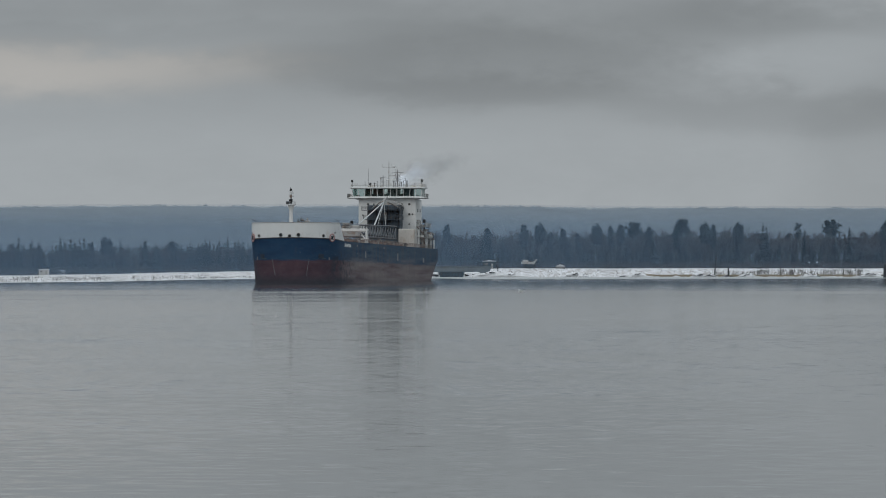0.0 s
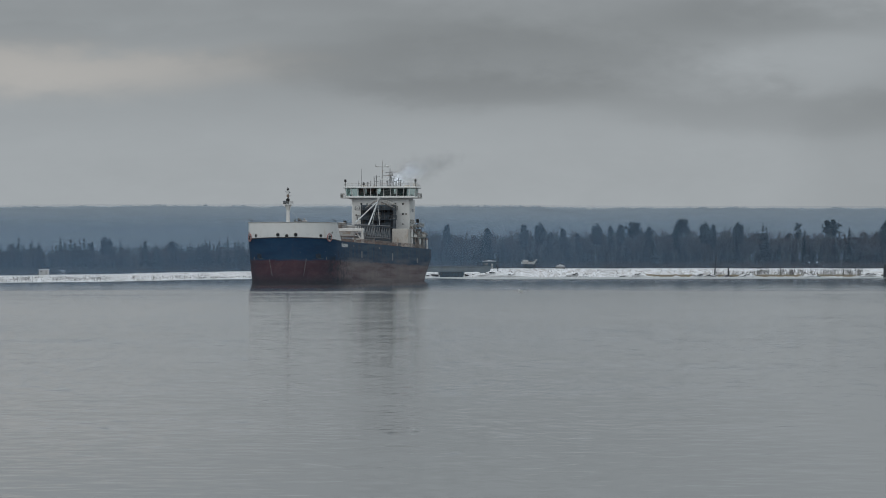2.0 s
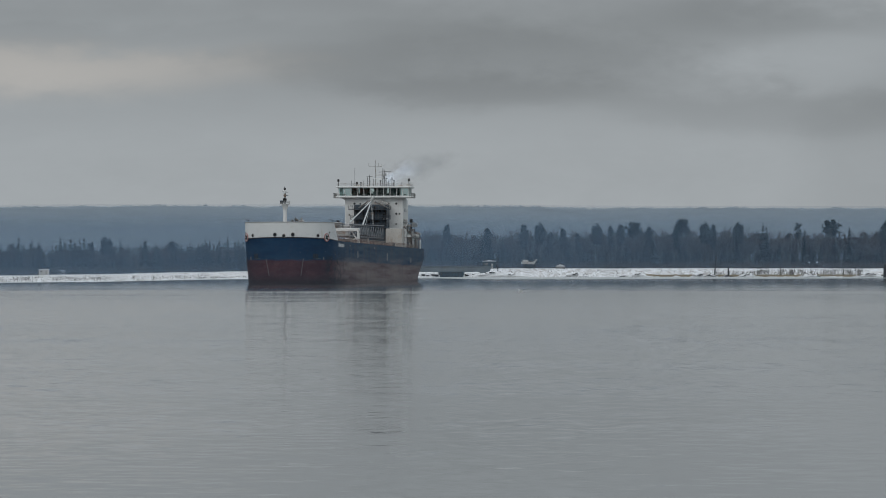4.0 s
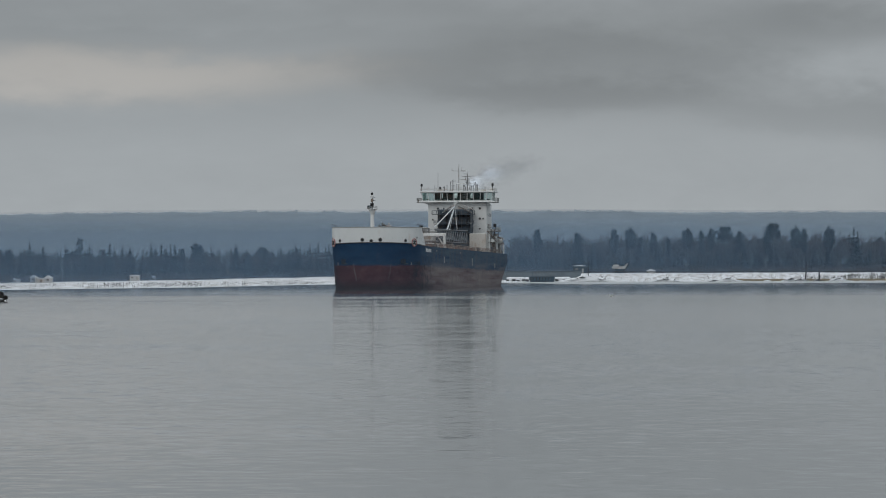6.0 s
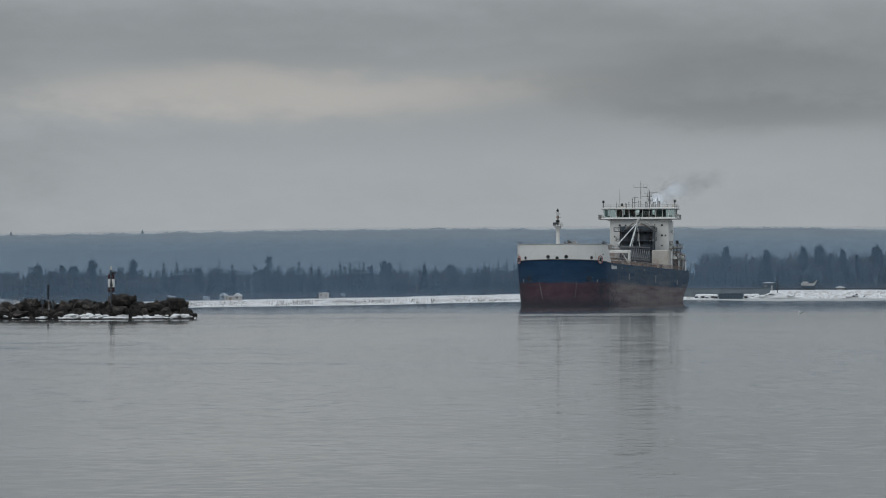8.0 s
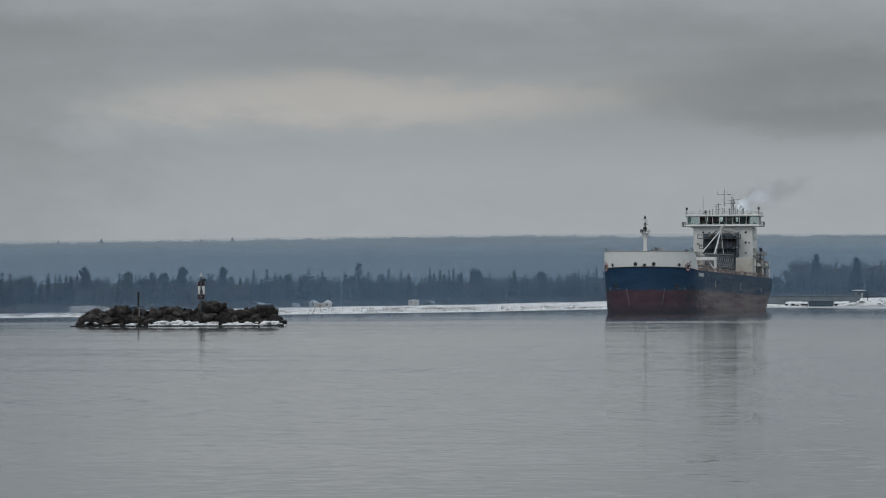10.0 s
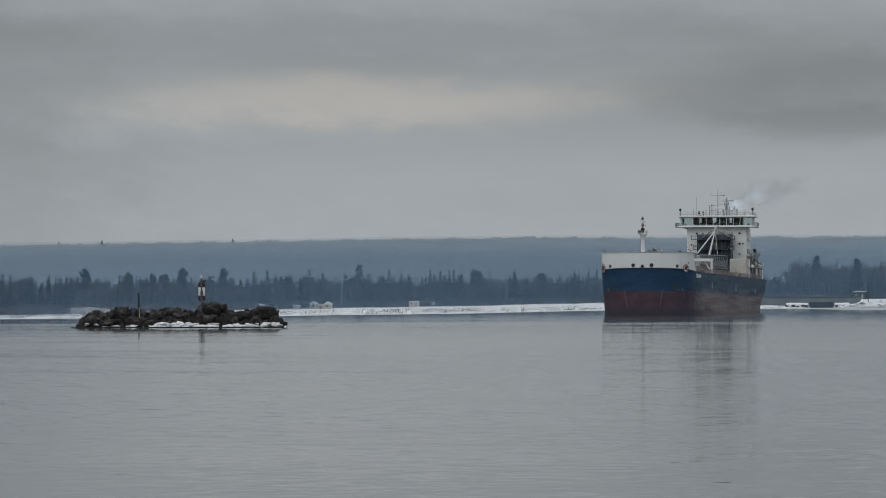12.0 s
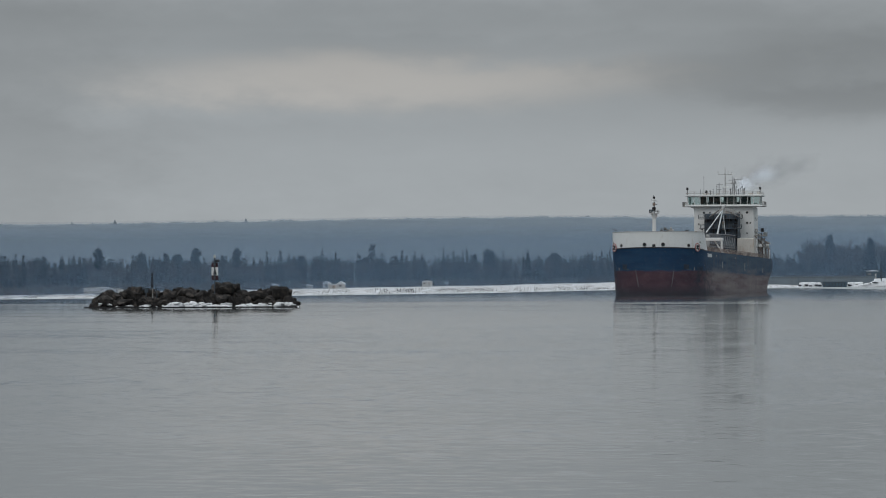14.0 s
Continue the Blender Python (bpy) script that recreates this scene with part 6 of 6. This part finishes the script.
def build_brush():
    """Dead reeds and brush that stick out of the snow: thin blades in clumps."""
    rng = np.random.default_rng(77)
    vs, fs = [], []

    def blade(x, y, z, h, w):
        k = len(vs)
        lx = rng.normal(0, 0.18) * h
        vs.extend([(x - w, y, z - 0.1), (x + w, y, z - 0.1), (x + lx, y + rng.normal(0, 0.1), z + h)])
        fs.append((k, k + 1, k + 2))

    for b0, b1, y0, y1, count, h0, h1 in ((560, 740, 4, 70, 900, 0.5, 1.5), (-760, -420, 6, 160, 700, 0.12, 0.6), (-1100, -600, 4, 200, 900, 0.12, 0.6), (-1600, -1000, 4, 60, 900, 0.1, 0.5), (480, 560, 4, 50, 260, 0.4, 1.3), (120, 480, 6, 70, 260, 0.2, 0.7),
                                         (-430, -340, 10, 60, 120, 0.2, 0.7)):
        for _ in range(count):
            b = rng.uniform(b0, b1) if rng.random() < 0.35 else b0 + (b1 - b0) * (0.5 + 0.5 * math.sin(int(rng.integers(0, 14)) * 2.39)) + rng.normal(0, (b1 - b0) * 0.018)
            d = shore_at(b) + rng.uniform(y0, y1)
            x = b * STEP * d
            z = ground_z(x, d)
            if z > 0.05:
                blade(x, d, z, rng.uniform(h0, h1), rng.uniform(0.05, 0.12))
    me = tree_mesh("dead_reeds", vs, fs, REED)
    tagged(new("dead_reeds", me), "dead brown reeds and brush in the snow", "reeds", kind="stuff")
    # the dark fringe of undergrowth at the foot of the woods
    vs.clear()
    fs.clear()
    for _ in range(8200):
        b = rng.uniform(-1600, 900)
        d = woods_front(b) + rng.uniform(-8, 6)
        x = b * STEP * d
        blade(x, d, ground_z(x, d), rng.uniform(0.6, 3.2), rng.uniform(0.15, 0.5))
    me = tree_mesh("undergrowth", vs, fs, TWIGS)
    tagged(new("undergrowth", me), "bare brown undergrowth at the foot of the woods", "undergrowth", kind="stuff")
    # tan strip of grass along the waterline
    vs.clear()
    fs.clear()
    for _ in range(2600):
        b = rng.uniform(360, 860)
        d = shore_at(b) + rng.uniform(1, 12)
        x = b * STEP * d
        z = ground_z(x, d)
        if z > 0.05:
            blade(x, d, z, rng.uniform(0.15, 0.55), rng.uniform(0.3, 0.8))
    me = tree_mesh("shore_grass", vs, fs, STRAW)
    tagged(new("shore_grass", me), "tan dead grass along the waterline", "grass", kind="stuff")


build_brush()


def build_gull():
    p = at(138, -53.5, EYE / (53.5 * STEP))
    g = thing("gull", "white gull resting on the water", "gull", m=Matrix.Translation((p.x, p.y, 0)))
    bm = B()
    ball(bm, (0, 0, 0), 1.0, 2)
    for v in bm.verts:
        v.co = Vector((v.co.x * 0.42, v.co.y * 0.18, 0.14 + v.co.z * 0.17 + 0.10 * max(0, v.co.x)))
    body = part("body", bm, WHITE, g, smooth=True)
    part("head", ball(B(), (-0.38, 0, 0.42), 0.12, 2), WHITE, g, smooth=True)
    part("beak", tube(B(), (-0.48, 0, 0.42), (-0.62, 0, 0.39), 0.03, 0.01, 5), STRAW, g)
    for y in (-0.17, 0.17):
        bm = B()
        prism(bm, [(-0.2, 0.28), (0.2, 0.30), (0.62, 0.30), (0.3, 0.16)], y - 0.02, y + 0.02)
        part("wing", bm, GREY, g)


build_gull()


# ======== exhaust: rigid wisps that drift from the funnel ========
def build_smoke():
    rng = np.random.default_rng(50)
    puffs = []
    for i in range(30):
        pale = i < 11
        f_ = i / 11 if pale else (i - 11) / 18
        c = Vector((3.2 + f_ * 6.0, 213, 33.0 + f_ * 5.4)) if pale else Vector((6 + f_ * 12.5, 214, 33.6 + 6.2 * f_ ** 0.7))
        c += Vector(rng.normal(0, 0.7 if pale else 1.3, 3))
        r = rng.uniform(1.2, 2.1) if pale else rng.uniform(2.0, 4.2)
        bm = B()
        for k in (1.0, 0.8, 0.6, 0.38):
            start = len(bm.verts)
            bmesh.ops.create_icosphere(bm, subdivisions=3, radius=r * k)
            bm.verts.ensure_lookup_table()
            for v in bm.verts[start:]:
                n_ = v.co.normalized()
                v.co *= 1 + 0.4 * noise.noise(n_ * 1.6 + Vector((i * 3.1, 0, 0))) + 0.15 * noise.noise(n_ * 4 + Vector((0, i, 0)))
                v.co.x *= 1.35
        p = mesh_object("smoke_puff", bm, SMOKE_PALE if pale else SMOKE_DARK, smooth=True)
        tagged(p, "thin wisp of pale steam above the funnel" if pale else "thin wisp of grey exhaust smoke above the funnel", "smoke", "smoke puffs")
        p.visible_shadow = False
        puffs.append((p, c, rng.uniform(-40, 40), f_))
    return puffs


PUFFS = build_smoke()

scene.cycles.transparent_max_bounces = 64


# ======== what moves ========
SHIP_ROWS = [(0.0, -41.4, 1300.0, -7.10), (3.0, -42.2, 1289.3, -6.47), (5.5, -42.9, 1280.4, -5.94), (7.5, -43.4, 1273.2, -5.52), (8.5, -43.6, 1269.6, -5.31),
             (11.0, -44.1, 1260.7, -4.78), (12.5, -44.4, 1255.4, -4.46), (14.0, -44.5, 1250.0, -4.15)]
TRIM = -0.46


def motions():
    water = bpy.data.objects["water"]
    walk(water, [(0.0, Matrix.Translation((0, -500, 0))), (14.0, Matrix.Translation((-4.5, -497.5, 0)))])
    walk(SHIP, [(t, pose(x, y, 0, TRIM, 0, a)) for t, x, y, a in SHIP_ROWS])
    for p, c, spin, f_ in PUFFS:
        rows = []
        for t, x, y, a in SHIP_ROWS:
            drift = Vector((0.22 * t * (0.5 + f_) - 1.2, 0, 0.10 * t - 0.6))
            at_ = pose(x, y, 0, TRIM, 0, a) @ (c + drift)
            rows.append((t, Matrix.Translation(at_) @ pose(0, 0, 0, 0, spin * t / 14, spin * 0.6 * t / 14)))
        walk(p, rows)


motions()
